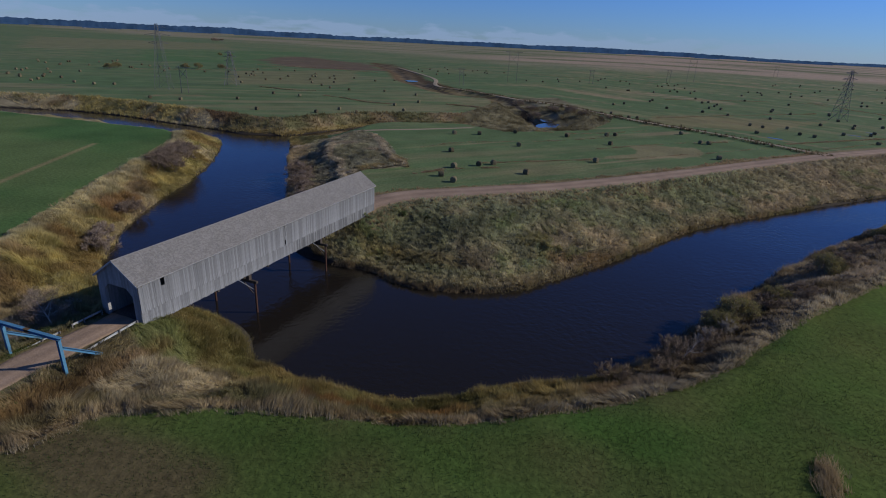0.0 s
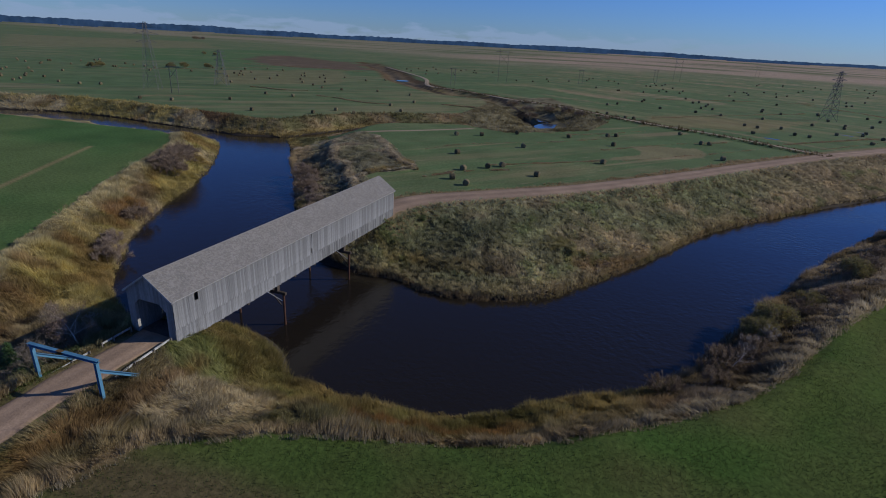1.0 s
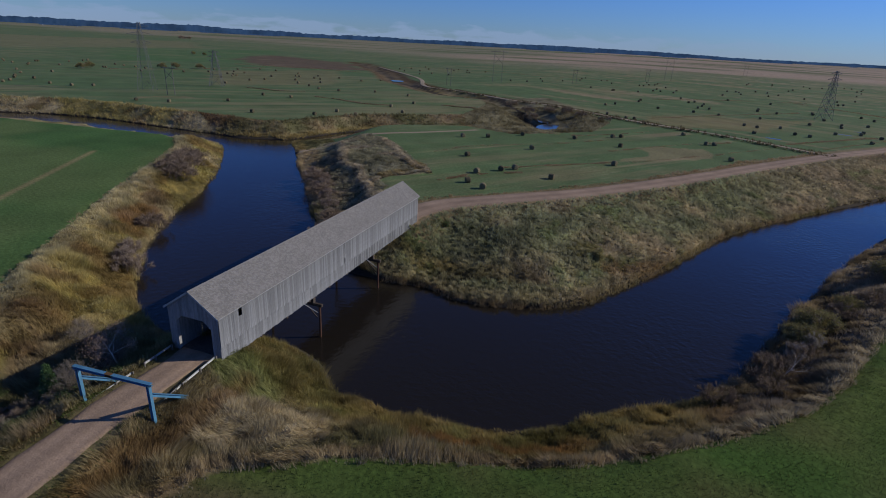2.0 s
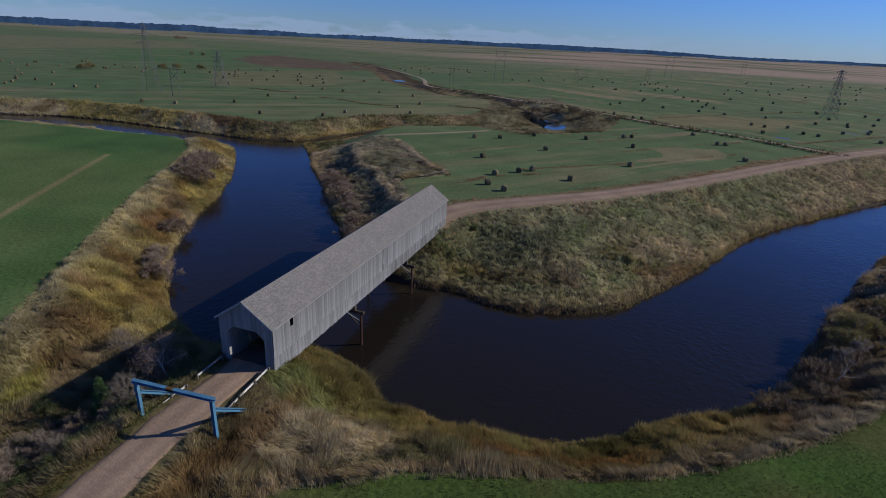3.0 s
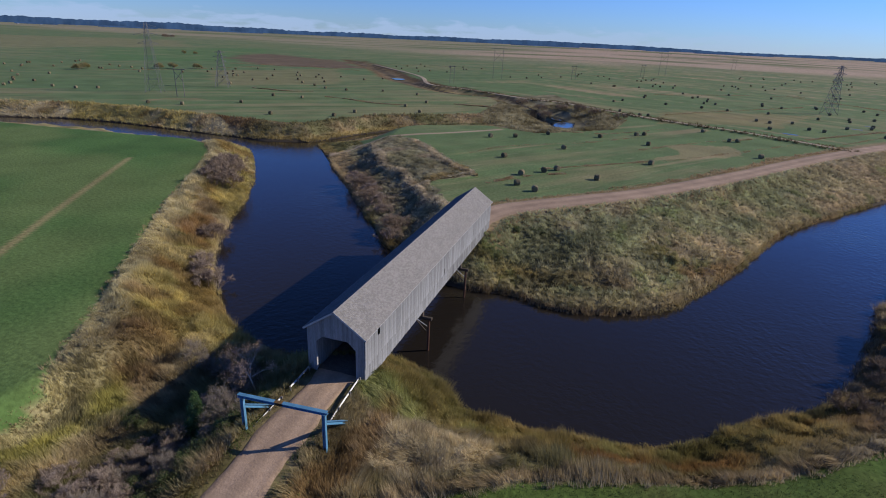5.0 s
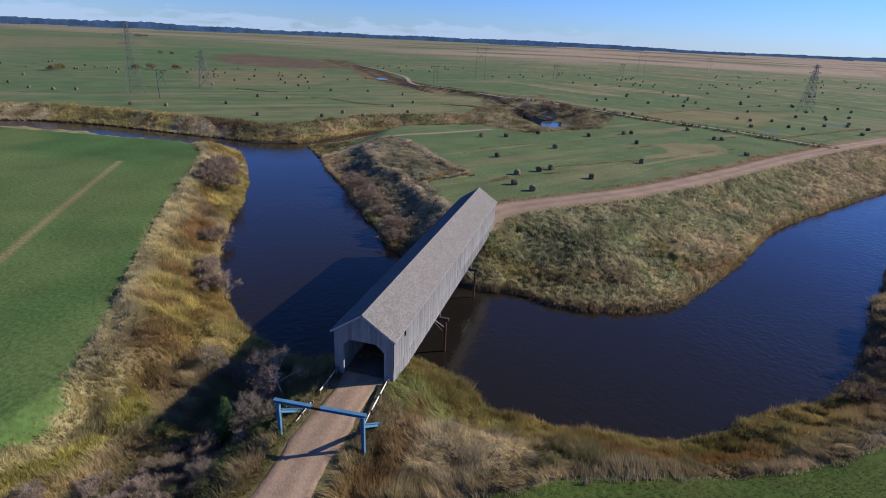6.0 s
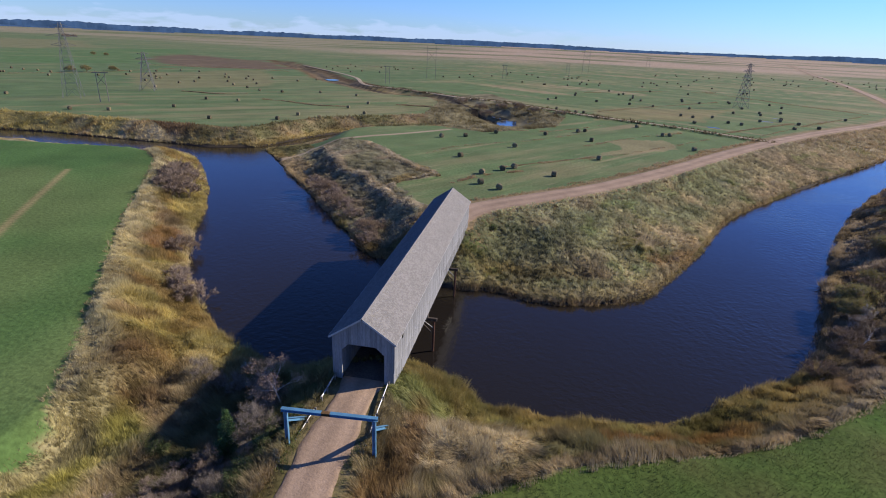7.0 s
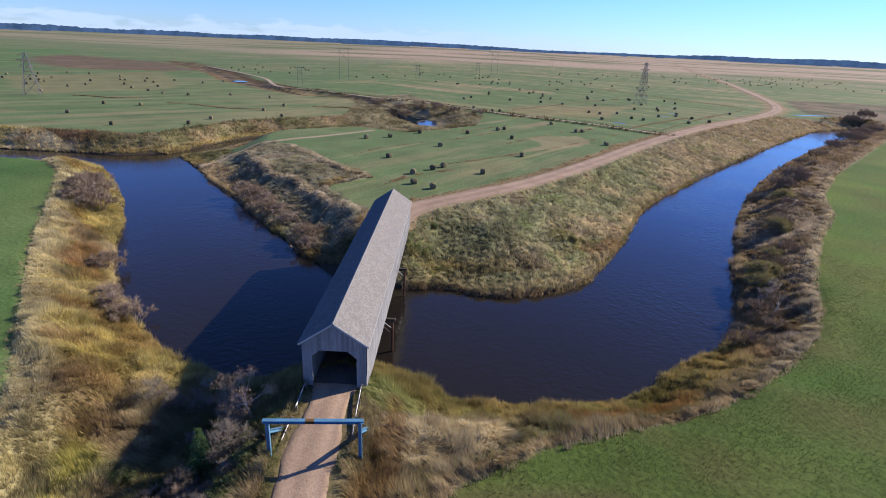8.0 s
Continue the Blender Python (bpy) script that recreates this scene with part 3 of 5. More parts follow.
for ch, along in enumerate(((-0.81, 0.59), (0.6, 0.8), (0.75, 0.66))):
    g_col = swathes(g_col, g_sep.outputs[ch], along, 9.0, 40.0, 0.53, 0.72, (0.25, 0.21, 0.12), 0.75)
    g_col = swathes(g_col, g_sep.outputs[ch], along, 1.5, 11.0, 0.60, 0.74, (0.36, 0.31, 0.20), 0.6)
    g_col = swathes(g_col, g_sep.outputs[ch], along, 2.6, 22.0, 0.57, 0.74, (0.07, 0.105, 0.04), 0.55)
    g_col = swathes(g_col, g_sep.outputs[ch], along, 13.0, 130.0, 0.52, 0.64, (0.29, 0.25, 0.145), 0.6 if ch != 1 else 0.3)
    g_col = swathes(g_col, g_sep.outputs[ch], along, 10.0, 80.0, 0.55, 0.66, (0.065, 0.105, 0.042), 0.5)
gl(g_col, g_bsdf.inputs["Base Color"])
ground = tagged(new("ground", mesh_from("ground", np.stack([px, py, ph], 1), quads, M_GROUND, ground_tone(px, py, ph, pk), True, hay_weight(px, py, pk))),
                "flat green marsh farmland with hay stubble and rank banks", "ground", kind="structure")

# ---- water ----
M_WATER = bpy.data.materials.new("river_water")
M_WATER.use_nodes = True
wt = M_WATER.node_tree
wb = wt.nodes["Principled BSDF"]
wb.inputs["Base Color"].default_value = (0.0172, 0.0145, 0.0122, 1)
wb.inputs["Roughness"].default_value, wb.inputs["IOR"].default_value = 0.1, 1.33
wco = wt.nodes.new("ShaderNodeTexCoord")
wn1 = wt.nodes.new("ShaderNodeTexNoise"); wn1.inputs["Scale"].default_value, wn1.inputs["Detail"].default_value = 1.3, 4
wbp = wt.nodes.new("ShaderNodeBump"); wbp.inputs["Distance"].default_value = 0.09
# wind patches
wn2 = wt.nodes.new("ShaderNodeTexNoise"); wn2.inputs["Scale"].default_value, wn2.inputs["Detail"].default_value = 0.045, 3
wmr = wt.nodes.new("ShaderNodeMapRange")
wmr.inputs["From Min"].default_value, wmr.inputs["From Max"].default_value = 0.35, 0.65
wmr.inputs["To Min"].default_value, wmr.inputs["To Max"].default_value = 0.25, 0.85
wt.links.new(wco.outputs["Object"], wn2.inputs["Vector"]); wt.links.new(wn2.outputs["Fac"], wmr.inputs["Value"]); wt.links.new(wmr.outputs[0], wbp.inputs["Strength"])
wt.links.new(wco.outputs["Object"], wn1.inputs["Vector"]); wt.links.new(wn1.outputs["Fac"], wbp.inputs["Height"]); wt.links.new(wbp.outputs[0], wb.inputs["Normal"])
bm = bmesh.new()
bmesh.ops.create_grid(bm, x_segments=2, y_segments=2, size=1, matrix=Matrix.Translation((-40, 330, WATER_Z)) @ Matrix.Diagonal((480, 345, 1, 1)))
tagged(part("water", bm, M_WATER), "dark still river water mirroring the blue sky", "river", kind="structure")


# ---- roads ----
def ribbon(name, line, half, zf, mat, crown=0.06, rut=0.035, colour=(0.345, 0.25, 0.183)):
    d = np.gradient(line, axis=0)
    d /= np.linalg.norm(d, axis=1)[:, None]
    n = np.stack([d[:, 1], -d[:, 0]], 1)
    offs = np.linspace(-1, 1, 13)
    z0 = zf(line[:, 1])
    V, wob = [], fbm(np.arange(len(line)) * 1.0, np.zeros(len(line)), 6, 2) * 0.25
    for o in offs:
        p = line + n * (o * (half + wob * abs(o)))[:, None]
        z = z0 + crown * (1 - o * o) - rut * np.exp(-((abs(o) - 0.42) / 0.14) ** 2) - (0.28 if abs(o) == 1 else 0)
        V.append(np.stack([p[:, 0], p[:, 1], z], 1))
    V = np.stack(V, 1).reshape(-1, 3)
    o_ = np.tile(offs, len(line))
    worn = np.exp(-((np.abs(o_) - 0.42) / 0.2) ** 2)
    rag = fbm(V[:, 0], V[:, 1], 3, 3)
    tone = np.array(colour)[None] * (0.86 + 0.24 * worn + 0.10 * fbm(V[:, 0], V[:, 1], 9, 3))[:, None]
    tone = blend(tone, C(0.17, 0.17, 0.085), smooth((np.abs(o_) - 0.86 + 0.1 * rag) * 7) * 0.7)
    m_, k_ = len(line), len(offs)
    a, b = np.meshgrid(np.arange(k_ - 1), np.arange(m_ - 1))
    q = (b * k_ + a).ravel()
    return tagged(new(name, mesh_from(name, V, np.stack([q, q + 1, q + k_ + 1, q + k_], 1), mat, tone, True)),
                  "pinkish brown packed dirt road with worn wheel tracks", "road", kind="structure")


M_ROAD = material("packed_dirt", (0.30, 0.225, 0.185), 0.95, attr="tone", grain=0.14, grain_scale=3.0, stain=0.2, stain_scale=0.25, bump=0.4, bump_scale=6, spec=0.15)
ribbon("road_south", curve_through(ROAD_SOUTH, 24), 2.35, lambda y: 1.07 - 0.5 * smooth((-y - 14) / 40), M_ROAD)
ribbon("road_north", curve_through(ROAD_NORTH, 24), 3.6, lambda y: 1.07 - 0.55 * smooth((y - 60) / 120), M_ROAD)
ribbon("road_track", curve_through(DIKE_TRACK, 12), 1.8, lambda y: 0.5 + 0 * y, material("pale_track", (0.36, 0.29, 0.2), 0.95, attr="tone", grain=0.2, stain=0.25, stain_scale=0.2, bump=0.3), 0.03, 0.05, (0.36, 0.29, 0.2))


# ---- covered bridge ----
B_LEN, B_HALF, Z_BOT, Z_EAVE, Z_APEX = 50.0, 3.1, 0.7, 5.86, 8.08
bridge = tagged(new("covered_bridge"), "long weathered grey wooden covered bridge with shingle roof, spanning the river", "covered bridge")


def slab(x0, x1, y0, y1, z0, z1, bevel=0.0):
    return box(bmesh.new(), x0, x1, y0, y1, z0, z1, bevel)


# frame of the structure: chords, posts behind the siding, floor
part("deck", slab(-2.6, 2.6, 0.25, B_LEN - 0.25, 0.78, 1.06), M_DECK, bridge, "dark worn plank deck")
for sx in (-1, 1):
    part("bottom_chord", slab(*sorted((sx * 2.62, sx * 2.95)), 0.2, B_LEN - 0.2, 0.62, 1.14), M_BEAM, bridge)
    part("top_chord", slab(*sorted((sx * 2.66, sx * 2.94)), 0.2, B_LEN - 0.2, 5.62, 5.84), M_BEAM, bridge)
part("inner_lining", slab(-2.34, -2.28, 0.36, B_LEN - 0.36, 1.07, 4.9), M_BOARD_DARK, bridge, "inner plank lining")
for k in range(11):
    y = 1.6 + k * 4.68
    part("floor_beam", slab(-3.0, 3.0, y - 0.14, y + 0.14, 0.36, 0.66), M_BEAM, bridge)

rnd = random.Random(11)


def board_mesh(w, h, seed):
    """One sawn board, its lower end cut a little out of square."""
    r = random.Random(seed)
    bm = bmesh.new()
    box(bm, -0.013, 0.013, -w / 2, w / 2, 0, h)
    skew = r.uniform(-0.03, 0.03)
    for v in bm.verts:
        if v.co.z < 0.01:
            v.co.z += r.uniform(-0.05, 0.05) + (skew if v.co.y > 0 else -skew)
        v.co.y += r.uniform(-0.006, 0.006)
        v.co.x += r.uniform(-0.003, 0.003)
    return finish(bm, "board", M_BOARD)


BW = 0.255
UP = [board_mesh(BW - 0.003, Z_EAVE - 2.42, s) for s in range(9)]
LOW = [board_mesh(BW - 0.003, 2.55 - Z_BOT, 40 + s) for s in range(9)]
UP_TOP, UP_LOW = board_mesh(BW - 0.003, 0.24, 90), board_mesh(BW - 0.003, 2.2, 91)
nb = int(B_LEN / BW)
wall_e = new("side_wall")
wall_e.parent = bridge
tagged(wall_e, "vertical silver-grey board siding in two tiers")
low_rest = bmesh.new()
for i in range(nb):
    y = (i + 0.5) * B_LEN / nb
    tilt = rnd.gauss(0, 0.35)
    dx, dz = rnd.uniform(0, 0.016), rnd.uniform(-0.05, 0.05)
    if 2.68 < y < 3.22:
        part("board", UP_TOP, M_BOARD, wall_e, m=pose(B_HALF + 0.04 + dx, y, 5.62, tilt * 0.3))
        part("board", UP_LOW, M_BOARD, wall_e, m=pose(B_HALF + 0.04 + dx, y, 2.42 + dz, tilt * 0.3))
    elif 23.9 < y < 24.2:
        part("board", UP_LOW, M_BOARD, wall_e, m=pose(B_HALF + 0.055 + dx, y, 3.3, 5.0))
    else:
        part("board", UP[rnd.randrange(9)], M_BOARD, wall_e, m=pose(B_HALF + 0.04 + dx, y, 2.42 + dz, tilt * 0.4))
    zb = Z_BOT - 0.02 + rnd.uniform(-0.04, 0.04)
    if i < 100:
        part("lower_board", LOW[rnd.randrange(9)], M_BOARD, wall_e, m=pose(B_HALF + dx * 0.5, y, zb, tilt * 0.3))
    else:
        box(low_rest, B_HALF - 0.013 + dx * 0.5, B_HALF + 0.013 + dx * 0.5, y - BW / 2 + 0.01, y + BW / 2 - 0.01, zb, 2.55)
tagged(part("lower_boarding", low_rest, M_BOARD_DARK, wall_e), kind="stuff")
# the wall away from the sun: the same boards, joined
bw_ = bmesh.new()
for i in range(nb):
    y = (i + 0.5) * B_LEN / nb
    box(bw_, -B_HALF - 0.015, -B_HALF + 0.015, y - BW / 2 + 0.004, y + BW / 2 - 0.004, Z_BOT + rnd.uniform(-0.04, 0.04), Z_EAVE)
part("side_wall", bw_, M_BOARD_DARK, bridge, "vertical grey board siding")


def portal(y, out):
    """Gable wall of upright boards round an opening with cut corners."""
    holder = new("portal")
    holder.parent = bridge
    tagged(holder, "boarded gable portal with clipped corners")
    half, top, cut = 2.22, 5.02, 0.85
    n = 26
    for i in range(n):
        x0, x1 = -B_HALF + i * 2 * B_HALF / n + 0.006, -B_HALF + (i + 1) * 2 * B_HALF / n - 0.006
        xc = (x0 + x1) / 2
        roof = lambda x: Z_EAVE - 0.03 + (Z_APEX - Z_EAVE) * (1 - abs(x) / (B_HALF + 0.05))
        if abs(xc) > half:
            z0 = Z_BOT
        else:
            z0 = top - max(0, abs(xc) - (half - cut)) * 0.95
        bm = bmesh.new()
        yo = y + out * (0.02 + 0.008 * rnd.random())
        vs = [bm.verts.new((x, yo + s * 0.013, z)) for s in (-1, 1) for x, z in ((x0, z0), (x1, z0 if abs(xc) > half else top - max(0, abs(x1) - (half - cut)) * 0.95), (x1, roof(x1)), (x0, roof(x0)))]
        a, b = vs[:4], vs[4:]
        bm.faces.new(a); bm.faces.new(b[::-1])
        for j in range(4):
            bm.faces.new((a[j], b[j], b[(j + 1) % 4], a[(j + 1) % 4]))
        bmesh.ops.recalc_face_normals(bm, faces=bm.faces)
        part("board", bm, M_BOARD, holder)
    # returns inside the opening
    for sx in (-1, 1):
        part("corner_post", slab(*sorted((sx * (half + 0.02), sx * (half + 0.2))), *sorted((y - out * 0.02, y - out * 0.35)), Z_BOT, 4.4), M_TRIM, holder, "pale grey board jamb")
    part("portal_beam", slab(-half - 0.1, half + 0.1, *sorted((y - out * 0.03, y - out * 0.3)), top + 0.03, top + 0.35), M_BEAM, holder)


portal(0.0, -1)
portal(B_LEN, 1)

# roof: boarding, shingles in courses, fascia and ridge
pitch = math.atan2(Z_APEX - Z_EAVE, B_HALF + 0.12)
slope = math.hypot(Z_APEX - Z_EAVE, B_HALF + 0.12) + 0.22
y0r, y1r = -0.28, B_LEN + 0.28
for sx in (-1, 1):
    holder = new("roof_slope")
    holder.parent = bridge
    tagged(holder, "grey-brown weathered cedar shingle roof slope")
    holder.matrix_basis = Matrix.Translation((0, 0, Z_APEX)) @ Matrix.Rotation(sx * pitch, 4, "Y") @ (Matrix.Identity(4) if sx > 0 else Matrix.Scale(-1, 4, (1, 0, 0)))
    part("roof_boarding", slab(0.01, slope, y0r, y1r, -0.06, 0.0), M_BOARD_DARK, holder)
    rows, cols = 27, 230
    expo = slope / rows
    V, F = [], []
    r2 = np.random.default_rng(3 + sx)
    for r in range(rows):
        edges = np.sort(np.linspace(y0r, y1r, cols + 1) + r2.uniform(-0.06, 0.06, cols + 1) + (r % 2) * 0.1)
        edges[0], edges[-1] = y0r, y1r
        x0, x1 = r * expo, (r + 1) * expo + 0.012
        for c in range(cols):
            lift = 0.018 + r2.uniform(0, 0.014)
            o = len(V)
            x1j = x1 + r2.uniform(-0.015, 0.015)
            a, b = edges[c] + 0.004, edges[c + 1] - 0.004
            V += [(x0, a, 0.004), (x0, b, 0.004), (x1j, b, lift + 0.006), (x1j, a, lift), (x1j, b, 0.0), (x1j, a, 0.0)]
            F += [(o, o + 3, o + 2, o + 1) if sx > 0 else (o, o + 1, o + 2, o + 3), (o + 3, o + 5, o + 4, o + 2)]
    tagged(part("shingles", mesh_from("shingles", np.array(V), np.array(F), M_SHINGLE), M_SHINGLE, holder, "rows of split cedar shingles"), kind="stuff")
    part("fascia_board", slab(slope - 0.01, slope + 0.02, y0r, y1r, -0.13, 0.035), M_TRIM, holder, "pale grey eaves board")
    part("verge_board", slab(0.0, slope, y0r - 0.025, y0r - 0.003, -0.14, 0.03), M_TRIM, holder, "pale grey verge board")
    part("verge_board", slab(0.0, slope, y1r + 0.003, y1r + 0.025, -0.14, 0.03), M_TRIM, holder, "pale grey verge board")
bm = bmesh.new()
for sx in (-1, 1):
    m = Matrix.Translation((0, 0, Z_APEX + 0.03)) @ Matrix.Rotation(sx * pitch, 4, "Y")
    bmesh.ops.create_cube(bm, size=1, matrix=m @ Matrix.Translation((sx * 0.075, B_LEN / 2, 0.012)) @ Matrix.Diagonal((0.16, y1r - y0r, 0.022, 1)))
part("ridge_cap", bm, M_SHINGLE, bridge, "grey ridge boards")


# ---- piers and abutments ----
def pier(y):
    p = tagged(new("pier"), "rust-brown steel pile bent with timber cap and braces under the bridge", "bridge pier", "piers of the covered bridge")
    p.location = (0, y, 0)
    part("cap_beam", slab(-4.15, 4.15, -0.19, 0.19, -0.55, -0.18, 0.02), M_BEAM, p, "dark timber cap beam")
    for sx in (-1, 1):
        part("steel_column", bar(bmesh.new(), (sx * 3.75, 0, -8), (sx * 3.75, 0, -0.5), 0.3, sides=14), M_RUST, p, "rusty steel pile", smooth=False)
        part("brace", bar(bmesh.new(), (sx * 3.7, 0.03, -1.6), (sx * 2.6, -1.9, 0.5), 0.09), M_GALV, p, "pale thin knee brace")
        part("brace", bar(bmesh.new(), (sx * 3.4, -0.03, -2.2), (sx * 1.7, -0.03, -0.55), 0.12), M_BEAM, p)
    part("bearing_block", slab(-3.0, 3.0, -0.25, 0.25, -0.176, 0.62), M_BEAM, p)
    return p


pier(16.6)
pier(33.1)
for y0, y1, nm in ((-0.9, 1.3, "south"), (B_LEN - 1.3, B_LEN + 0.9, "north")):
    ab = tagged(new("abutment_" + nm, finish(slab(-3.45, 3.45, y0, y1, -4.5, 0.6, 0.05), "abutment", M_CONCRETE)),
                "weathered concrete abutment under the bridge end", "abutment", kind="structure")


# ---- height limit gate over the road ----
gate = tagged(new("height_gate"), "blue painted steel I-beam height gate straddling the dirt road", "height gate")
GL, GR = Vector((-3.25, -9.75, 0)), Vector((4.05, -9.2, 0))
zt = 4.4
across = (GR - GL).normalized()
for p, nm in ((GL, "left"), (GR, "right")):
    part("post", ibeam(bmesh.new(), p + Vector((0, 0, -0.3)), p + Vector((0, 0, zt - 0.14)), 0.28, 0.28, 0.03, up=across), M_BLUE, gate)
    foot = p + Vector((0.0, 3.5, 0.85))
    strut = part("strut", ibeam(bmesh.new(), p + Vector((0, 0.16, 3.3)), foot, 0.28, 0.3, 0.03), M_BLUE, gate)
    bm = bmesh.new()
    d = (foot - p - Vector((0, 0.16, 3.3))).normalized()
    bar(bm, foot, foot + d * 0.04, 0.34)
    part("end_plate", bm, M_BLUE, strut)
a, b = GL + Vector((0, 0, zt)) - across * 0.35, GR + Vector((0, 0, zt)) + across * 0.3
m1, m2 = a.lerp(b, 0.42), a.lerp(b, 0.51)
part("beam", ibeam(bmesh.new(), a, m1, 0.27, 0.36, 0.035), M_BLUE, gate)
part("beam", ibeam(bmesh.new(), m2, b, 0.27, 0.36, 0.035), M_BLUE, gate)
M_SIGN = material("rusted_plate", (0.13, 0.075, 0.03), 0.8, 0.1, grain=0.35, grain_scale=5, stain=0.3, bump=0.1)
part("splice_plate", ibeam(bmesh.new(), m1 + across * 0.002, m2 - across * 0.002, 0.26, 0.34, 0.035), M_SIGN, gate, "rust brown splice in the middle of the beam")


# ---- guard rails ----
def guard_rail(points, name="guard_rail"):
    """W-beam rail on short posts along a line."""
    g = tagged(new(name), "low galvanised guard rail on short wooden posts beside the road", "guard rail", "guard rails at the bridge")
    pts = [Vector(p) for p in points]
    prof = [(-0.12, 0.08), (-0.08, 0.12), (-0.03, 0.12), (0, 0.08), (0.03, 0.12), (0.08, 0.12), (0.12, 0.08)]
    for a, b in zip(pts[:-1], pts[1:]):
        bm = bmesh.new()
        d = (b - a).normalized()
        side = Vector((d.y, -d.x, 0)).normalized()
        rings = []
        for p in (a, b):
            rings.append([bm.verts.new(p + Vector((0, 0, z)) + side * o) for z, o in prof] + [bm.verts.new(p + Vector((0, 0, z)) + side * (o + 0.012)) for z, o in reversed(prof)])
        k = len(rings[0])
        for j in range(k):
            bm.faces.new((rings[0][j], rings[0][(j + 1) % k], rings[1][(j + 1) % k], rings[1][j]))
        bm.faces.new(rings[0]); bm.faces.new(rings[1][::-1])
        bmesh.ops.recalc_face_normals(bm, faces=bm.faces)
        part("rail", bm, M_GALV, g)
    for p in pts:
        h = float(land(p.x, p.y)[0])
        part("post", box(bmesh.new(), p.x - 0.07, p.x + 0.07, p.y - 0.07, p.y + 0.07, h - 0.3, p.z + 0.13, 0.012), M_POLE, g)
    return g


guard_rail([(2.75, -0.4, 1.55), (2.85, -2.6, 1.45), (2.95, -4.9, 1.32), (3.1, -7.2, 1.12)])
guard_rail([(3.2, -8.6, 1.0), (3.3, -10.2, 0.85), (3.5, -12.2, 0.7)])
guard_rail([(-2.75, -0.5, 1.5), (-2.7, -2.6, 1.42), (-2.7, -3.9, 1.36)])
guard_rail([(-2.75, -5.2, 1.15), (-2.75, -7.0, 1.05), (-2.8, -9.2, 0.9)])


# ---- round bales ----
def bale_mesh(seed):
    r = random.Random(seed)
    bm = bmesh.new()
    n, R, L = 16, 0.78, 1.35
    prof = [(-L / 2, R * 0.80), (-L / 2 + 0.09, R * 0.97), (-L / 4, R), (L / 4, R), (L / 2 - 0.09, R * 0.97), (L / 2, R * 0.80)]
    rings = []
    for u, rad in prof:
        ring = []
        for k in range(n):
            a = 2 * math.pi * k / n
            q = rad * (1 + r.uniform(-0.03, 0.03))
            z = q * math.sin(a)
            ring.append(bm.verts.new((u + r.uniform(-0.02, 0.02), q * math.cos(a), max(z, -R * 0.88) + R * 0.88)))
        rings.append(ring)
    for a, b in zip(rings[:-1], rings[1:]):
        for k in range(n):
            bm.faces.new((a[k], a[(k + 1) % n], b[(k + 1) % n], b[k]))
    for ring, u in ((rings[0], -L / 2 - 0.03), (rings[-1], L / 2 + 0.03)):
        c = bm.verts.new((u, 0, R * 0.9))
        for k in range(n):
            bm.faces.new((ring[k], ring[(k + 1) % n], c))
    bmesh.ops.recalc_face_normals(bm, faces=bm.faces)
    return finish(bm, "hay_bale", M_BALE)


BALES = [bale_mesh(s) for s in range(4)]
BALE_SPOTS = [(1, 87), (6, 83), (0, 98), (5, 104), (8, 108), (19, 102), (33, 130), (-9, 118), (6, 141), (33, 165), (63, 191), (66, 192), (68, 160), (-13, 155), (-3, 168), (-21, 150),
              (29, 186), (32, 189), (56, 213), (16, 173), (21, 268), (31, 257), (35, 257), (87, 272), (87, 242), (92, 267), (103, 272), (105, 251), (110, 247), (125, 267), (137, 273), (132, 242),
              (142, 263), (146, 250), (180, 299), (153, 317)]
BALE_SPOTS_WEST = [(-285, 164), (-334, 206), (-265, 175), (-250, 176), (-243, 183), (-178, 152), (-164, 157), (-149, 178), (-155, 212), (-138, 213), (-116, 154), (-92, 164), (-90, 179),
                   (-79, 176), (-80, 214), (-77, 236), (-66, 197), (-121, 277), (-96, 272), (-171, 280), (-156, 268), (-141, 267)]
rb = random.Random(5)


def put_bales(spots):
    x, y = np.array([p[0] for p in spots], float), np.array([p[1] for p in spots], float)
    hs, kk = land(x, y)
    for bx, by, bh, ok in zip(x, y, hs, kk["dw"] > 9):
        if ok:
            ob = tagged(new("hay_bale", BALES[rb.randrange(4)]), "dark weathered round hay bale lying on the mown field", "hay bale", "hay bales on the marsh")
            ob.matrix_basis = pose(bx, by, bh - 0.05, 0, 0, rb.uniform(0, 180))


spots = BALE_SPOTS + BALE_SPOTS_WEST
# bales left in loose rows on the farther meadows: centre, half extents, count
for cx, cy, ax, ay, n in ((95, 345, 80, 45, 26), (60, 520, 160, 90, 44), (-250, 330, 90, 60, 32), (-330, 180, 60, 40, 24), (-400, 300, 70, 60, 20), (-190, 560, 80, 60, 18), (520, 860, 150, 190, 60), (240, 760, 110, 110, 26)):
    for _ in range(n):
        u, v = rb.uniform(-1, 1), round(rb.uniform(-1, 1) * 3) / 3 + rb.gauss(0, 0.04)
        spots.append((cx + 0.81 * u * ax + 0.59 * v * ay * 0.6, cy - 0.59 * u * ax * 0.4 + v * ay))
put_bales(spots)


# ---- vegetation ----
vr = np.random.default_rng(21)


def scatter(n, x0, x1, y0, y1, keep):
    """Plan points in a rectangle that keep() lets stand, with their land."""
    x, y = vr.uniform(x0, x1, n), vr.uniform(y0, y1, n)
    h, k = land(x, y)
    ok = keep(x, y, h, k)
    return x[ok], y[ok], h[ok], {a: b[ok] for a, b in k.items()}


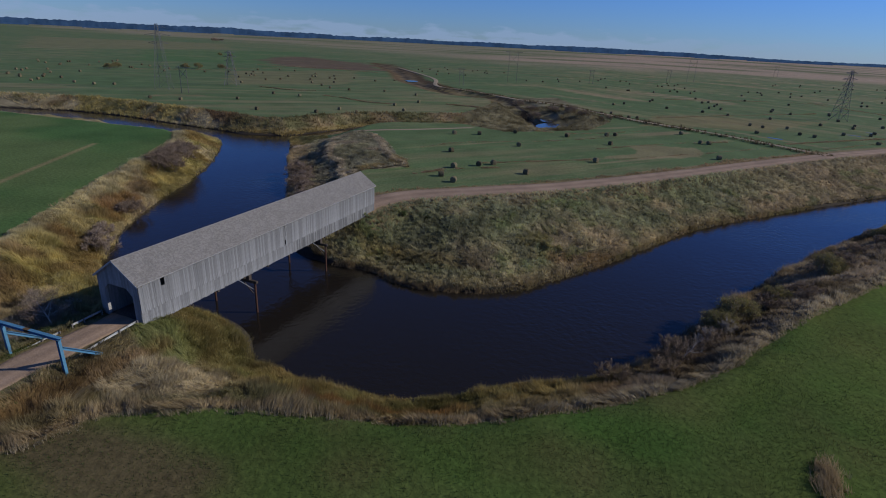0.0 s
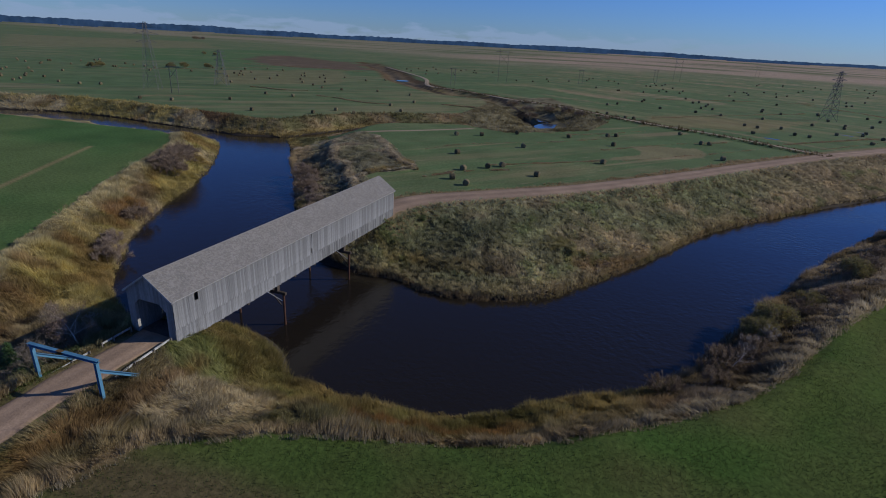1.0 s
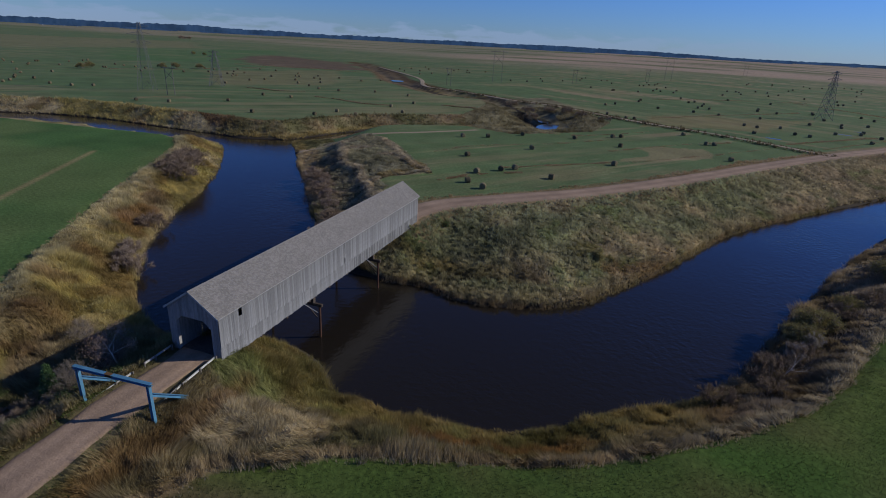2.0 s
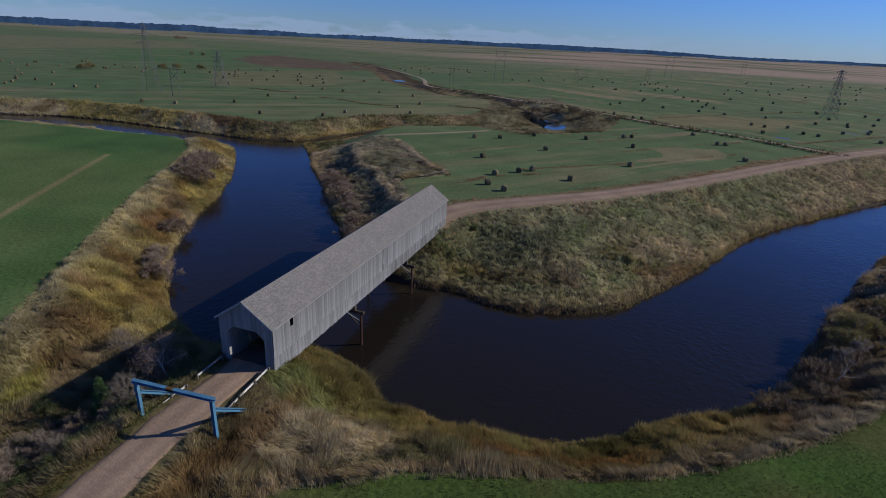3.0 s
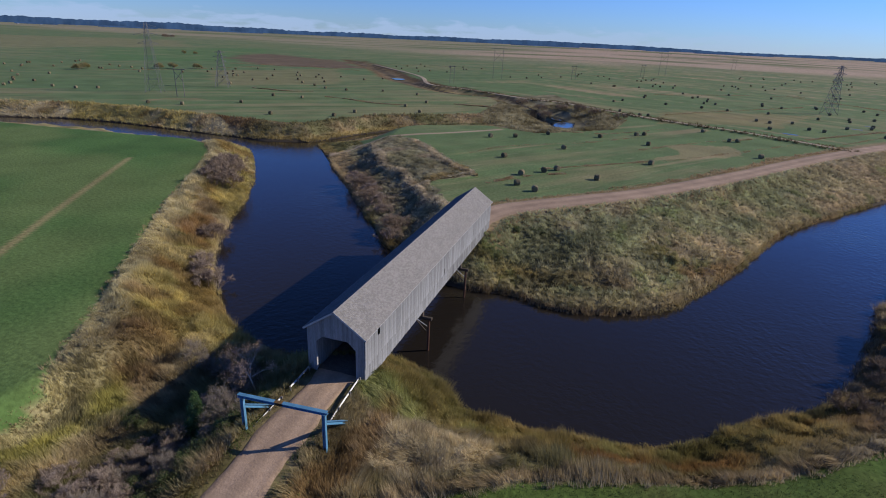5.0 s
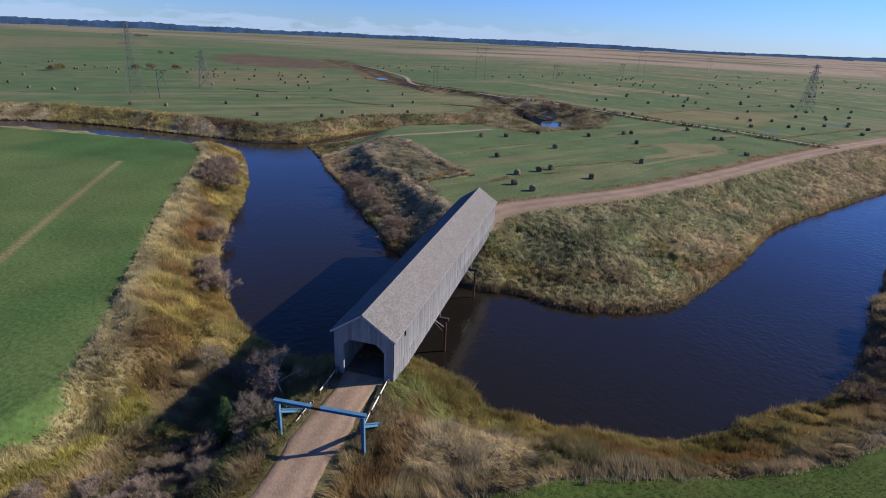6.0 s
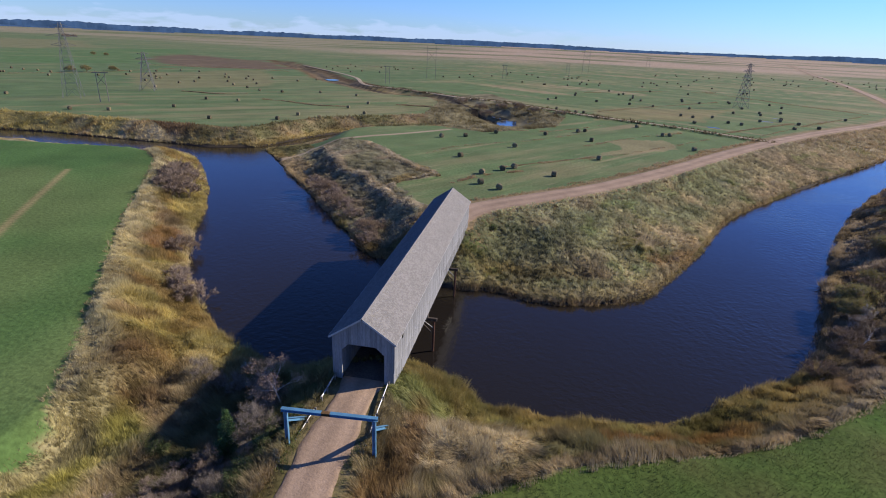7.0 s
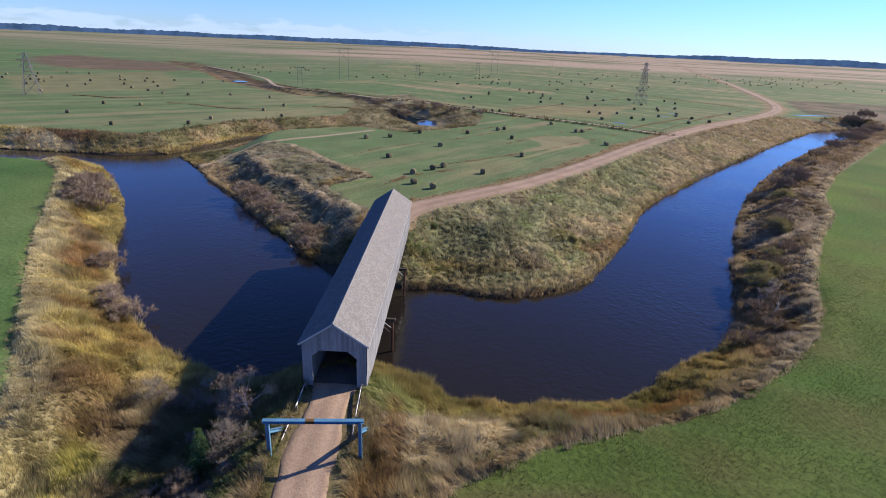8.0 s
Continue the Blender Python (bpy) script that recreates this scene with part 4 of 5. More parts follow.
def blades(name, x, y, z, tone, height, count, width, lean, label, category, comb=0.42):
    """Tufts of standing grass: count blades each, spread from the root."""
    n = len(x)
    X, Y, Z, H = (np.repeat(a, count) for a in (x, y, z, height))
    T = np.repeat(tone, count, 0) * vr.uniform(0.88, 1.1, (n * count, 1))
    a = vr.uniform(0, 2 * np.pi, n * count)
    r = vr.uniform(0, 0.26, n * count)
    H = H * vr.uniform(0.55, 1.15, n * count)
    l = H * vr.uniform(0.1, lean, n * count)
    w = width * vr.uniform(0.5, 1.1, n * count) / 2
    b = a + vr.uniform(0.8, 2.2, n * count)
    bx, by = X + r * np.cos(a), Y + r * np.sin(a)
    wx, wy = (np.repeat(a * comb, count) * H for a in (fbm(x, y, 3.5, 2) - 0.15, fbm(x + 99, y, 3.5, 2) - 0.05))
    V = np.stack([np.stack([bx - w * np.cos(b), by - w * np.sin(b), Z - 0.06], 1),
                  np.stack([bx + w * np.cos(b), by + w * np.sin(b), Z - 0.06], 1),
                  np.stack([bx + l * np.cos(a) + wx, by + l * np.sin(a) + wy, Z + H], 1)], 1).reshape(-1, 3)
    F = np.arange(len(V)).reshape(-1, 3)
    return tagged(new(name, mesh_from(name, V, F, M_VEG, np.repeat(T, 3, 0))), label, category, kind="stuff")


def tall(x, y, base=0.75):
    return base * (0.5 + 0.85 * np.clip(0.45 + fbm(x, y, 2.0, 3), 0, 1.3)) * (0.85 + 0.3 * fbm(x + 40, y, 9, 2))


def clump(x, y, size=1.3):
    """Per-plant height and colour factors: domed clumps about size metres apart."""
    best, tag = np.full(x.shape, 1e9), np.zeros(x.shape)
    ci, cj = np.floor(x / size).astype(int), np.floor(y / size).astype(int)
    for di in (-1, 0, 1):
        for dj in (-1, 0, 1):
            i, j = ci + di, cj + dj
            d = np.hypot(x - (i + _lat[i % 256, j % 256]) * size, y - (j + _lat[(i + 91) % 256, (j + 37) % 256]) * size)
            tag = np.where(d < best, _lat[(i + 13) % 256, (j + 171) % 256], tag)
            best = np.minimum(best, d)
    return 0.35 + 0.95 * np.clip(1 - (best / (0.75 * size)) ** 2, 0, 1) * (0.7 + 0.6 * tag), (0.7 + 0.6 * tag)[:, None]


rank_ok = lambda x, y, h, k: k["rank"] & (k["dw"] > -0.35) & (k["ds"] > 3.1) & (k["dn"] > 4.4) & (h > WATER_Z - 0.15)

x, y, h, k = scatter(135000, -16, 72, -34, 35, lambda x, y, h, k: rank_ok(x, y, h, k))
laid = smooth((k["dw"] - 4.5) / 4)
ch, ct = clump(x, y, 1.25)
blades("bank_grass", x, y, h + 0.35 * (ch - 0.35), rank_tone(x, y, k) * (0.45 + 0.55 * ct), tall(x, y, 0.75) * (1 - 0.25 * laid) * (1 - 0.68 * smooth((-3.0 - x) / 1.2)), 10, 0.06, 0.75, "rank straw, olive and rust grass on the near river bank", "grass", 0.5 + 1.1 * laid * (x > -3))
x, y, h, k = scatter(60000, 62, 130, 22, 130, lambda x, y, h, k: rank_ok(x, y, h, k) & (k["dsouth"] < k["dnorth"]))
ch, ct = clump(x, y, 1.8)
blades("bank_grass", x, y, h + 0.5 * (ch - 0.35), rank_tone(x, y, k) * ct, tall(x, y, 0.65), 8, 0.1, 0.8, "brown and straw rank grass on the far bend bank", "grass")
x, y, h, k = scatter(215000, -6, 140, 30, 190, lambda x, y, h, k: rank_ok(x, y, h, k) & (k["berm"] > 0.2))
ch, ct = clump(x, y, 1.0)
blades("berm_reeds", x, y, h + 0.8 * (ch - 0.35), rank_tone(x, y, k) * (0.1 + 0.9 * ct), 0.35 + 0.3 * tall(x, y, 0.8), 8, 0.12, 0.9, "grey-green and straw reeds covering the road berm", "reeds", 0.5)
x, y, h, k = scatter(140000, -70, -3, -40, 70, lambda x, y, h, k: rank_ok(x, y, h, k) & (k["dsouth"] < k["dnorth"] + 4))
ch, ct = clump(x, y, 1.5)
blades("golden_grass", x, y, h + 0.35 * (ch - 0.35), rank_tone(x, y, k) * (0.35 + 0.65 * ct), tall(x, y, 0.85) * (0.4 + 0.6 * smooth(line_dist(x, y, FW_POLY[1:11]) / 3)), 9, 0.075, 0.7, "golden and rust rank grass on the west bank", "grass", 0.65)
x, y, h, k = scatter(50000, -135, -52, 44, 128, lambda x, y, h, k: rank_ok(x, y, h, k) & (k["dsouth"] < k["dnorth"]))
blades("golden_grass", x, y, h, rank_tone(x, y, k), tall(x, y, 0.9) * (1 - 0.6 * smooth((-92 - x) / 10)), 6, 0.13, 0.6, "golden rank grass along the west bank", "grass")
x, y, h, k = scatter(90000, -85, 2, 40, 140, lambda x, y, h, k: rank_ok(x, y, h, k) & (k["dnorth"] < k["dsouth"]) & (line_dist(x, y, curve_through([(-67, 111), (-62, 118), (-58, 126), (-52, 134), (-45, 143), (-37, 151), (-22, 170)])) > 1.4))
ch, ct = clump(x, y, 1.3)
low = 1 - 0.5 * smooth((-50 - x) / 8)
blades("mound_weeds", x, y, h + 0.36 * (ch - 0.35) * low, rank_tone(x, y, k) * (0.2 + 0.8 * ct), (0.3 + 0.2 * tall(x, y, 0.8)) * low, 7, 0.14, 0.95, "dull grey-brown weeds on the rough spoil ground", "weeds", 0.8)
x, y, h, k = scatter(105000, -260, 45, 118, 275, lambda x, y, h, k: rank_ok(x, y, h, k) & (np.hypot((x + 1) / 6, (y - 223) / 13) > np.where(y < 223, 1.8, 1.2)) & (line_dist(x, y, np.array([(-1.0, 225), (-14, 255)])) > 8) & (np.hypot((x + 63) / 13, (y - 138) / 30) > 1))
blades("far_bank_grass", x, y, h, rank_tone(x, y, k) * C(0.92, 0.9, 0.88), tall(x, y, 1.0), 4, 0.22, 0.6, "tan and brown grass along the far river bank", "grass")
x, y, h, k = scatter(70000, 100, 270, 100, 310, lambda x, y, h, k: rank_ok(x, y, h, k) & ((x > 138) | (y > 188) | (k["berm"] < 0.2)))
blades("far_bank_grass", x, y, h, rank_tone(x, y, k) * C(0.9, 0.84, 0.8), tall(x, y, 1.1), 5, 0.25, 0.6, "tan rank grass along the far reach of the river", "grass")
# road verges
x, y, h, k = scatter(60000, -8, 110, 46, 200, lambda x, y, h, k: (k["dn"] > 4.0) & (k["dn"] < 8.0 + 1.5 * fbm(x, y, 5, 2)) & ~k["rank"] & (k["dw"] > 5))
blades("verge_grass", x, y, h, blend(np.broadcast_to(C(0.34, 0.235, 0.135), (len(x), 3)), C(0.42, 0.33, 0.2), smooth(0.4 + fbm(x, y, 3, 2))), tall(x, y, 0.55), 6, 0.11, 0.6, "dry tan verge grass beside the dirt road", "grass")
x, y, h, k = scatter(9000, -7, 9, -45, 1, lambda x, y, h, k: (k["ds"] > 2.3) & (k["ds"] < 4.2))
blades("verge_grass", x, y, h, blend(np.broadcast_to(GREEN * 0.95, (len(x), 3)), C(0.25, 0.19, 0.10), smooth(0.4 + fbm(x, y, 3, 2))), tall(x, y, 0.35), 6, 0.06, 0.6, "short green verge grass beside the dirt road", "grass")
x, y, h, k = scatter(60000, -120, 106, 190, 360, lambda x, y, h, k: (np.abs(k["dk"] - 2.6) < 0.9) & (k["dw"] > 2))
blades("track_weeds", x, y, h, np.broadcast_to(C(0.16, 0.13, 0.075), (len(x), 3)), tall(x, y, 1.0), 6, 0.28, 0.6, "dark weeds lining the pale dike track", "weeds")
for ditch in ([(-60, 790), (93, 721), (150, 680), (220, 645), (290, 640), (330, 690)], [(107, 211), (150, 268), (203, 330)], [(150, 470), (185, 400), (215, 350)], [(-260, 590), (-150, 640), (-60, 620), (60, 640)], [(-360, 434), (-290, 455), (-226, 452)],
              [(-132, 228), (-116, 225), (-98, 218), (-83, 220)], [(-189, 241), (-163, 240), (-153, 248)], [(-347, 280), (-323, 328), (-314, 419)], [(-62, 242), (-48, 242), (-34, 239)], [(96, 217), (118, 242), (141, 268)], [(44, 270), (84, 320), (134, 379)], [(43, 400), (104, 450), (159, 483)]):
    dl = curve_through(ditch, 6)
    lo, hi = dl.min(0) - 3, dl.max(0) + 3
    wd = 0.9 if lo[1] < 300 else 1.5
    x, y, h, k = scatter(40000, lo[0], hi[0], lo[1], hi[1], lambda x, y, h, k: line_dist(x, y, dl) < wd * (1 + 0.8 * fbm(x, y, 12, 2)))
    blades("ditch_weeds", x, y, h, np.broadcast_to(C(0.35, 0.28, 0.17), (len(x), 3)), tall(x, y, 0.4), 4, 0.25, 0.6, "brown weeds along a shallow field ditch", "weeds")
for ditch in ([(-20, 119), (-14, 133), (-2, 146), (11, 157), (28, 180)],
              [(23, 121), (41, 142), (59, 163), (86, 198)],
              [(30, 154), (52, 183), (73, 204)],
              [(4, 108), (18, 121), (33, 135)],
              [(2, 180), (19, 185), (42, 214)],
              [(-6, 86), (0, 96), (10, 105)]):
    dl = curve_through(ditch, 6)
    lo, hi = dl.min(0) - 3, dl.max(0) + 3
    x, y, h, k = scatter(30000, lo[0], hi[0], lo[1], hi[1], lambda x, y, h, k: (line_dist(x, y, dl) < 0.6 + 0.6 * fbm(x, y, 5, 2)) & (fbm(x, y, 3, 2) > -0.35))
    blades("windrow_weeds", x, y, h, blend(np.broadcast_to(C(0.44, 0.36, 0.22), (len(x), 3)), C(0.33, 0.25, 0.15), smooth(0.5 + fbm(x, y, 3, 2))), tall(x, y, 0.28), 4, 0.13, 0.8, "ragged line of tan weeds left between the mown strips", "weeds")
# reeds standing at the waterline
x, y, h, k = scatter(420000, -60, 100, 4, 130, lambda x, y, h, k: (np.abs(k["dw"] + 0.05) < 0.85) & ((np.abs(x) > 3.2) | (y > 37) | (y < 8)) & (vr.random(len(x)) < 0.75 + 0.5 * fbm(x, y, 2.5, 2)))
blades("shore_reeds", x, y, np.maximum(h, WATER_Z - 0.3), blend(rank_tone(x, y, k), STRAW * 0.9, 0.25 + 0 * x), tall(x, y, 1.15), 6, 0.08, 0.5, "straw and green reeds standing at the waterline", "reeds")
# standing rim along the near field edge
rim = np.array(FIELD_EAST[1:16], float)
x, y, h, k = scatter(140000, 4, 110, -45, 95, lambda x, y, h, k: (line_dist(x, y, rim) < 0.65 + 0.4 * fbm(x, y, 4, 2)) & (k["dw"] > 3))
blades("rim_grass", x, y, h, blend(np.broadcast_to(C(0.44, 0.37, 0.25), (len(x), 3)), C(0.33, 0.28, 0.19), smooth(0.5 + fbm(x, y, 4, 2))), tall(x, y, 0.6), 7, 0.055, 0.45, "pale dead grass standing along the field edge", "grass")
x, y, h, k = scatter(40000, -100, -20, -40, 96, lambda x, y, h, k: (line_dist(x, y, FW_POLY[1:11]) < 0.8) )
blades("rim_grass", x, y, h, np.broadcast_to(STRAW * 0.85, (len(x), 3)), tall(x, y, 0.45), 7, 0.08, 0.5, "pale dead grass standing along the field edge", "grass")
# young crop, only where it is close enough to tell
# in drilled rows
along, across_ = np.meshgrid(np.arange(-20, 112, 0.27), np.arange(-78, 42, 0.44))
along, across_ = along.ravel() + vr.normal(0, 0.12, along.size), across_.ravel() + vr.normal(0, 0.05, across_.size)
x, y = along * 0.80 - across_ * 0.60, along * 0.60 + across_ * 0.80
ok = (np.hypot(x - 40, y + 30) < 88 - 40 * vr.random(len(x)) ** 2) & (y > -40) & inside(x, y, FE_POLY) & (vr.random(len(x)) < 0.8 + 0.5 * fbm(x, y, 6, 3))
x, y = x[ok], y[ok]
h = land(x, y)[0]
crop = blend(np.broadcast_to(C(0.082, 0.113, 0.036), (len(x), 3)), C(0.135, 0.121, 0.048), smooth(0.1 + 1.0 * fbm(x, y, 7, 3)))
blades("young_crop", x, y, h, crop, 0.17 + 0.06 * fbm(x, y, 3, 2), 4, 0.075, 1.0, "short green crop in drilled rows on the near field", "crop")
# a dead clump standing out in the field
x, y = vr.normal(69.3, 0.45, 260), vr.normal(8.6, 1.3, 260)
blades("dead_weeds", x, y, land(x, y)[0], np.broadcast_to(STRAW * 0.8, (260, 3)), np.full(260, 0.8), 9, 0.05, 0.5, "clump of pale dead weeds in the green field", "weeds")


# ---- shrubs and trees ----
def prisms(A, B, wa, wb):
    """Three-sided tapering twigs from A to B (n, 3)."""
    d = B - A
    d = d / (np.linalg.norm(d, axis=1, keepdims=True) + 1e-9)
    ref = np.where(np.abs(d[:, 2:3]) < 0.9, np.array([[0, 0, 1.0]]), np.array([[1.0, 0, 0]]))
    s = np.cross(d, ref); s /= np.linalg.norm(s, axis=1, keepdims=True)
    t = np.cross(d, s)
    ring = lambda P, w: [P + w[:, None] * (math.cos(a) * s + math.sin(a) * t) for a in (0, 2.094, 4.189)]
    V = np.stack(ring(A, wa) + ring(B, wb), 1)
    q = np.array([(0, 1, 4), (0, 4, 3), (1, 2, 5), (1, 5, 4), (2, 0, 3), (2, 3, 5)])
    F = (np.arange(len(A))[:, None, None] * 6 + q[None]).reshape(-1, 3)
    return V.reshape(-1, 3), F


def branch(p, d, length, width, level, segs, tips, r, spread=0.75, split=3):
    """Grow one limb in bent pieces, then its forks."""
    n = 3
    for i in range(n):
        d = (d + Vector((r.gauss(0, 0.14), r.gauss(0, 0.14), r.gauss(0.04, 0.08)))).normalized()
        q = p + d * (length / n)
        w1 = width * (1 - 0.45 * (i + 1) / n)
        segs.append((p.copy(), q.copy(), width * (1 - 0.45 * i / n), w1))
        if level > 0 and i > 0:
            side = (d + Vector((r.gauss(0, spread), r.gauss(0, spread), r.gauss(0.1, spread * 0.6)))).normalized()
            branch(q, side, length * r.uniform(0.5, 0.7), w1 * 0.6, level - 1, segs, tips, r, spread, split)
        p = q
    if level > 0:
        for _ in range(split):
            side = (d + Vector((r.gauss(0, spread), r.gauss(0, spread), r.gauss(0.15, spread * 0.5)))).normalized()
            branch(p, side, length * r.uniform(0.55, 0.75), width * 0.5, level - 1, segs, tips, r, spread, split)
    else:
        tips.append((p.copy(), d.copy()))


def segs_mesh(name, segs, mat, tone=None):
    A, B = np.array([s[0] for s in segs]), np.array([s[1] for s in segs])
    V, F = prisms(A, B, np.array([s[2] for s in segs]) / 2, np.array([s[3] for s in segs]) / 2)
    return mesh_from(name, V, F, mat, None if tone is None else np.broadcast_to(tone, (len(V), 3)) * np.repeat(vr.uniform(0.8, 1.2, (len(segs), 1)), 6, 0))


def leaf_mesh(name, pts, size, tone, spread, per, mat=M_TWIG):
    """Small leaves or twig ends strewn round points."""
    P = np.repeat(np.array(pts), per, 0) + vr.normal(0, spread, (len(pts) * per, 3))
    n = len(P)
    u = vr.normal(0, 1, (n, 3)); u /= np.linalg.norm(u, axis=1, keepdims=True)
    v = np.cross(u, vr.normal(0, 1, (n, 3))); v /= np.linalg.norm(v, axis=1, keepdims=True)
    s = size * vr.uniform(0.6, 1.3, (n, 1))
    V = np.stack([P - u * s, P + u * s, P + v * s * 0.9], 1).reshape(-1, 3)
    T = np.repeat(np.broadcast_to(tone, (n, 3)) * vr.uniform(0.65, 1.35, (n, 1)), 3, 0)
    return mesh_from(name, V, np.arange(len(V)).reshape(-1, 3), mat, T)


def shrub(kind, radius, height, tone, seed, leafy=0.0, leaf_tone=None, n_stem=12, label="", fine=1.0, category="shrub"):
    """A many-stemmed shrub: bare stems under a crown of fine twigs, with leaves where it keeps them."""
    r = random.Random(seed)
    thing = tagged(new(kind), label, category)
    segs, tips = [], []
    for i in range(n_stem):
        a = r.uniform(0, 2 * math.pi)
        out = radius * math.sqrt(r.random())
        base = Vector((math.cos(a) * out * 0.55, math.sin(a) * out * 0.55, -0.15))
        d = Vector((math.cos(a) * out * 0.5, math.sin(a) * out * 0.5, height * r.uniform(0.6, 0.95) * (1 - 0.45 * (out / radius) ** 2)))
        branch(base, d.normalized(), d.length * 0.62, 0.055 * fine, 2, segs, tips, r, 0.6, 2)
    tagged(part("stem", segs_mesh("stem", segs, M_TWIG, np.array(tone)), M_TWIG, thing), kind="stuff")
    tw = []
    for p, d in tips:
        for _ in range(13):
            e = (d + Vector((r.gauss(0, 0.6), r.gauss(0, 0.6), r.gauss(0.2, 0.5)))).normalized()
            s = p - d * r.uniform(0, 0.5)
            tw.append((s, s + e * r.uniform(0.3, 0.75) * height * 0.22, 0.018 * fine, 0.008 * fine))
    tagged(part("twig_crown", segs_mesh("twig_crown", tw, M_TWIG, np.array(tone) * 1.05), M_TWIG, thing), kind="stuff")
    if leafy:
        part("foliage", leaf_mesh("foliage", [t[1] for t in tw], 0.05 * fine, np.array(leaf_tone), 0.16, max(1, int(leafy))), M_TWIG, thing)
    return thing


GREY_T, BROWN_T, PINK_T, DARK_T, PALE_T = (0.35, 0.305, 0.26), (0.34, 0.27, 0.215), (0.42, 0.345, 0.295), (0.34, 0.275, 0.21), (0.52, 0.48, 0.43)
BR = shrub("shrub", 3.0, 3.4, BROWN_T, 1, label="bare brown willow thicket on the river bank", n_stem=26, fine=1.8)
GR = shrub("shrub", 1.6, 4.2, GREY_T, 2, label="bare grey upright shrub beside the road", n_stem=14)
PK = shrub("shrub", 2.8, 2.6, PINK_T, 3, label="pinkish grey bare twig shrub on the river bank", n_stem=18, fine=1.5)
OL = shrub("shrub", 2.6, 3.2, BROWN_T, 4, 3, (0.30, 0.27, 0.11), 16, "olive leafed willow shrub on the river bank", 1.5)
GN = shrub("shrub", 1.3, 1.3, BROWN_T, 5, 4, (0.12, 0.155, 0.065), 10, "low dark green leafy shrub beside the road", 1.0)
DK = shrub("shrub", 2.6, 2.3, DARK_T, 6, 0, None, 22, "dark brown low bare shrub on the river bank", 1.5)
WH = shrub("shrub", 1.7, 3.2, PALE_T, 7, label="pale dead branching shrub on the river bank", n_stem=9, fine=1.3)
YL = shrub("shrub", 2.2, 1.8, BROWN_T, 8, 5, (0.37, 0.335, 0.15), 14, "yellow-green leafy shrub among the reeds", 1.4)
SPOTS = [
    (BR, [(-64, 61.5, 1.35), (-68, 67, 1.5), (-72, 73, 1.4), (-67, 62.5, 1.2), (-75, 77, 1.0), (-46.5, 37, 1.0), (-37, 80, 1.2), (-31, 71.5, 1.0), (-17, 54.5, 1.0), (111, 113, 1.5), (104, 106, 1.2), (185, 198, 1.8), (168, 182, 1.4), (204, 219, 1.7), (228, 244, 1.6), (258, 304, 1.8), (270, 310, 1.8), (-1300, 1318, 3.0), (-1320, 1350, 2.6), (-1340, 1390, 2.4)]),
    (GR, [(-7.9, -7.1, 1.0), (-8.8, -12.6, 0.62), (-11.5, -13.5, 0.6), (-6.8, -14.8, 0.55), (-10.5, -16.5, 0.6), (-9.4, -2.4, 0.95), (-16.7, 0.6, 0.6), (-19.0, 1.5, 0.6), (-13.9, 0.0, 0.6), (-10.8, 0.2, 0.8), (-8.5, -20, 0.55), (-10.2, -10.2, 0.55), (-6.6, -10.6, 0.5)]),
    (PK, [(-36, 22.5, 1.3), (-33, 20, 1.0), (-39, 25, 1.1), (-12.2, -4.4, 0.5), (-7.2, -11.8, 0.5), (-9.6, -12.4, 0.55), (-6.6, -16.2, 0.5), (-13.2, -11.2, 0.5), (-8.6, -20.5, 0.55), (-13.8, -18.8, 0.6), (-9, -15, 0.62), (-12, -16.4, 0.6), (-15, -17.5, 0.6), (-11, -19.5, 0.65), (-14, -13.6, 0.5), (-8, -18.5, 0.6), (-17, -21, 0.6), (-8.0, -3.6, 0.7), (-33, 76, 1.2), (-24, 64, 1.0), (-16, 50, 1.0), (-41, 84, 1.1), (-27, 69, 1.1), (-20, 57, 0.9), (-12.3, -15.1, 0.70), (-9.1, -14.6, 0.75), (-10.7, -11.3, 0.60), (-10.7, -17.5, 0.70), (-11.9, -13.3, 0.65)]),
    (OL, [(66, 43, 1.25), (63.5, 39, 1.0), (80, 66, 1.0), (96, 92, 1.1), (71, 51, 0.9), (-356, 264, 1.3), (-365, 277, 1.5), (-336, 319, 1.3), (-331, 327, 1.5), (-321, 343, 1.4), (-520, 545, 1.2), (-505, 548, 1.1)]),
    (GN, [(-5.6, -7.4, 0.9), (-6.6, -9.2, 1.0), (-5.8, -19.5, 1.0), (-7.4, -16.8, 1.1), (-4.7, -13.8, 0.8), (-8.6, -14.2, 1.0), (-4.9, -12.2, 1.1), (-5.2, -9.6, 1.1), (-4.3, -6.2, 0.8), (-5.3, -15, 1.1), (-4.6, -4.2, 0.7), (-6.2, -12.8, 1.2), (-5.0, -17.6, 1.0), (-4.2, -2.2, 0.6), (6.5, 53.6, 1.1), (11, 55.5, 1.0), (-16.5, -9.5, 1.0)]),
    (DK, [(58, 29, 1.2), (75, 52, 1.0), (83, 69, 1.3), (51.5, 20.8, 0.9), (57, 23, 0.8), (101, 90, 1.0), (93, 83, 1.1), (88, 77, 1.1), (120, 126, 1.3), (132, 142, 1.4), (150, 164, 1.5), (62, 33, 1.1), (70, 48, 1.0), (-16, 250, 1.5), (-20, 258, 1.6), (1, 259, 1.5), (9, 250, 1.3), (-9, 262, 1.5), (22, 236, 1.3), (-35, 285, 1.6), (41, 57.5, 0.7)]),
    (WH, [(61, 33.5, 0.9), (64, 37, 0.8), (-14.5, 3.5, 0.5)]),
    (YL, [(34, 57.5, 1.1), (31.5, 60, 0.9), (33.5, 60.5, 0.8), (36.5, 58, 0.7), (31, 57, 0.7)]),
]
sr = random.Random(9)
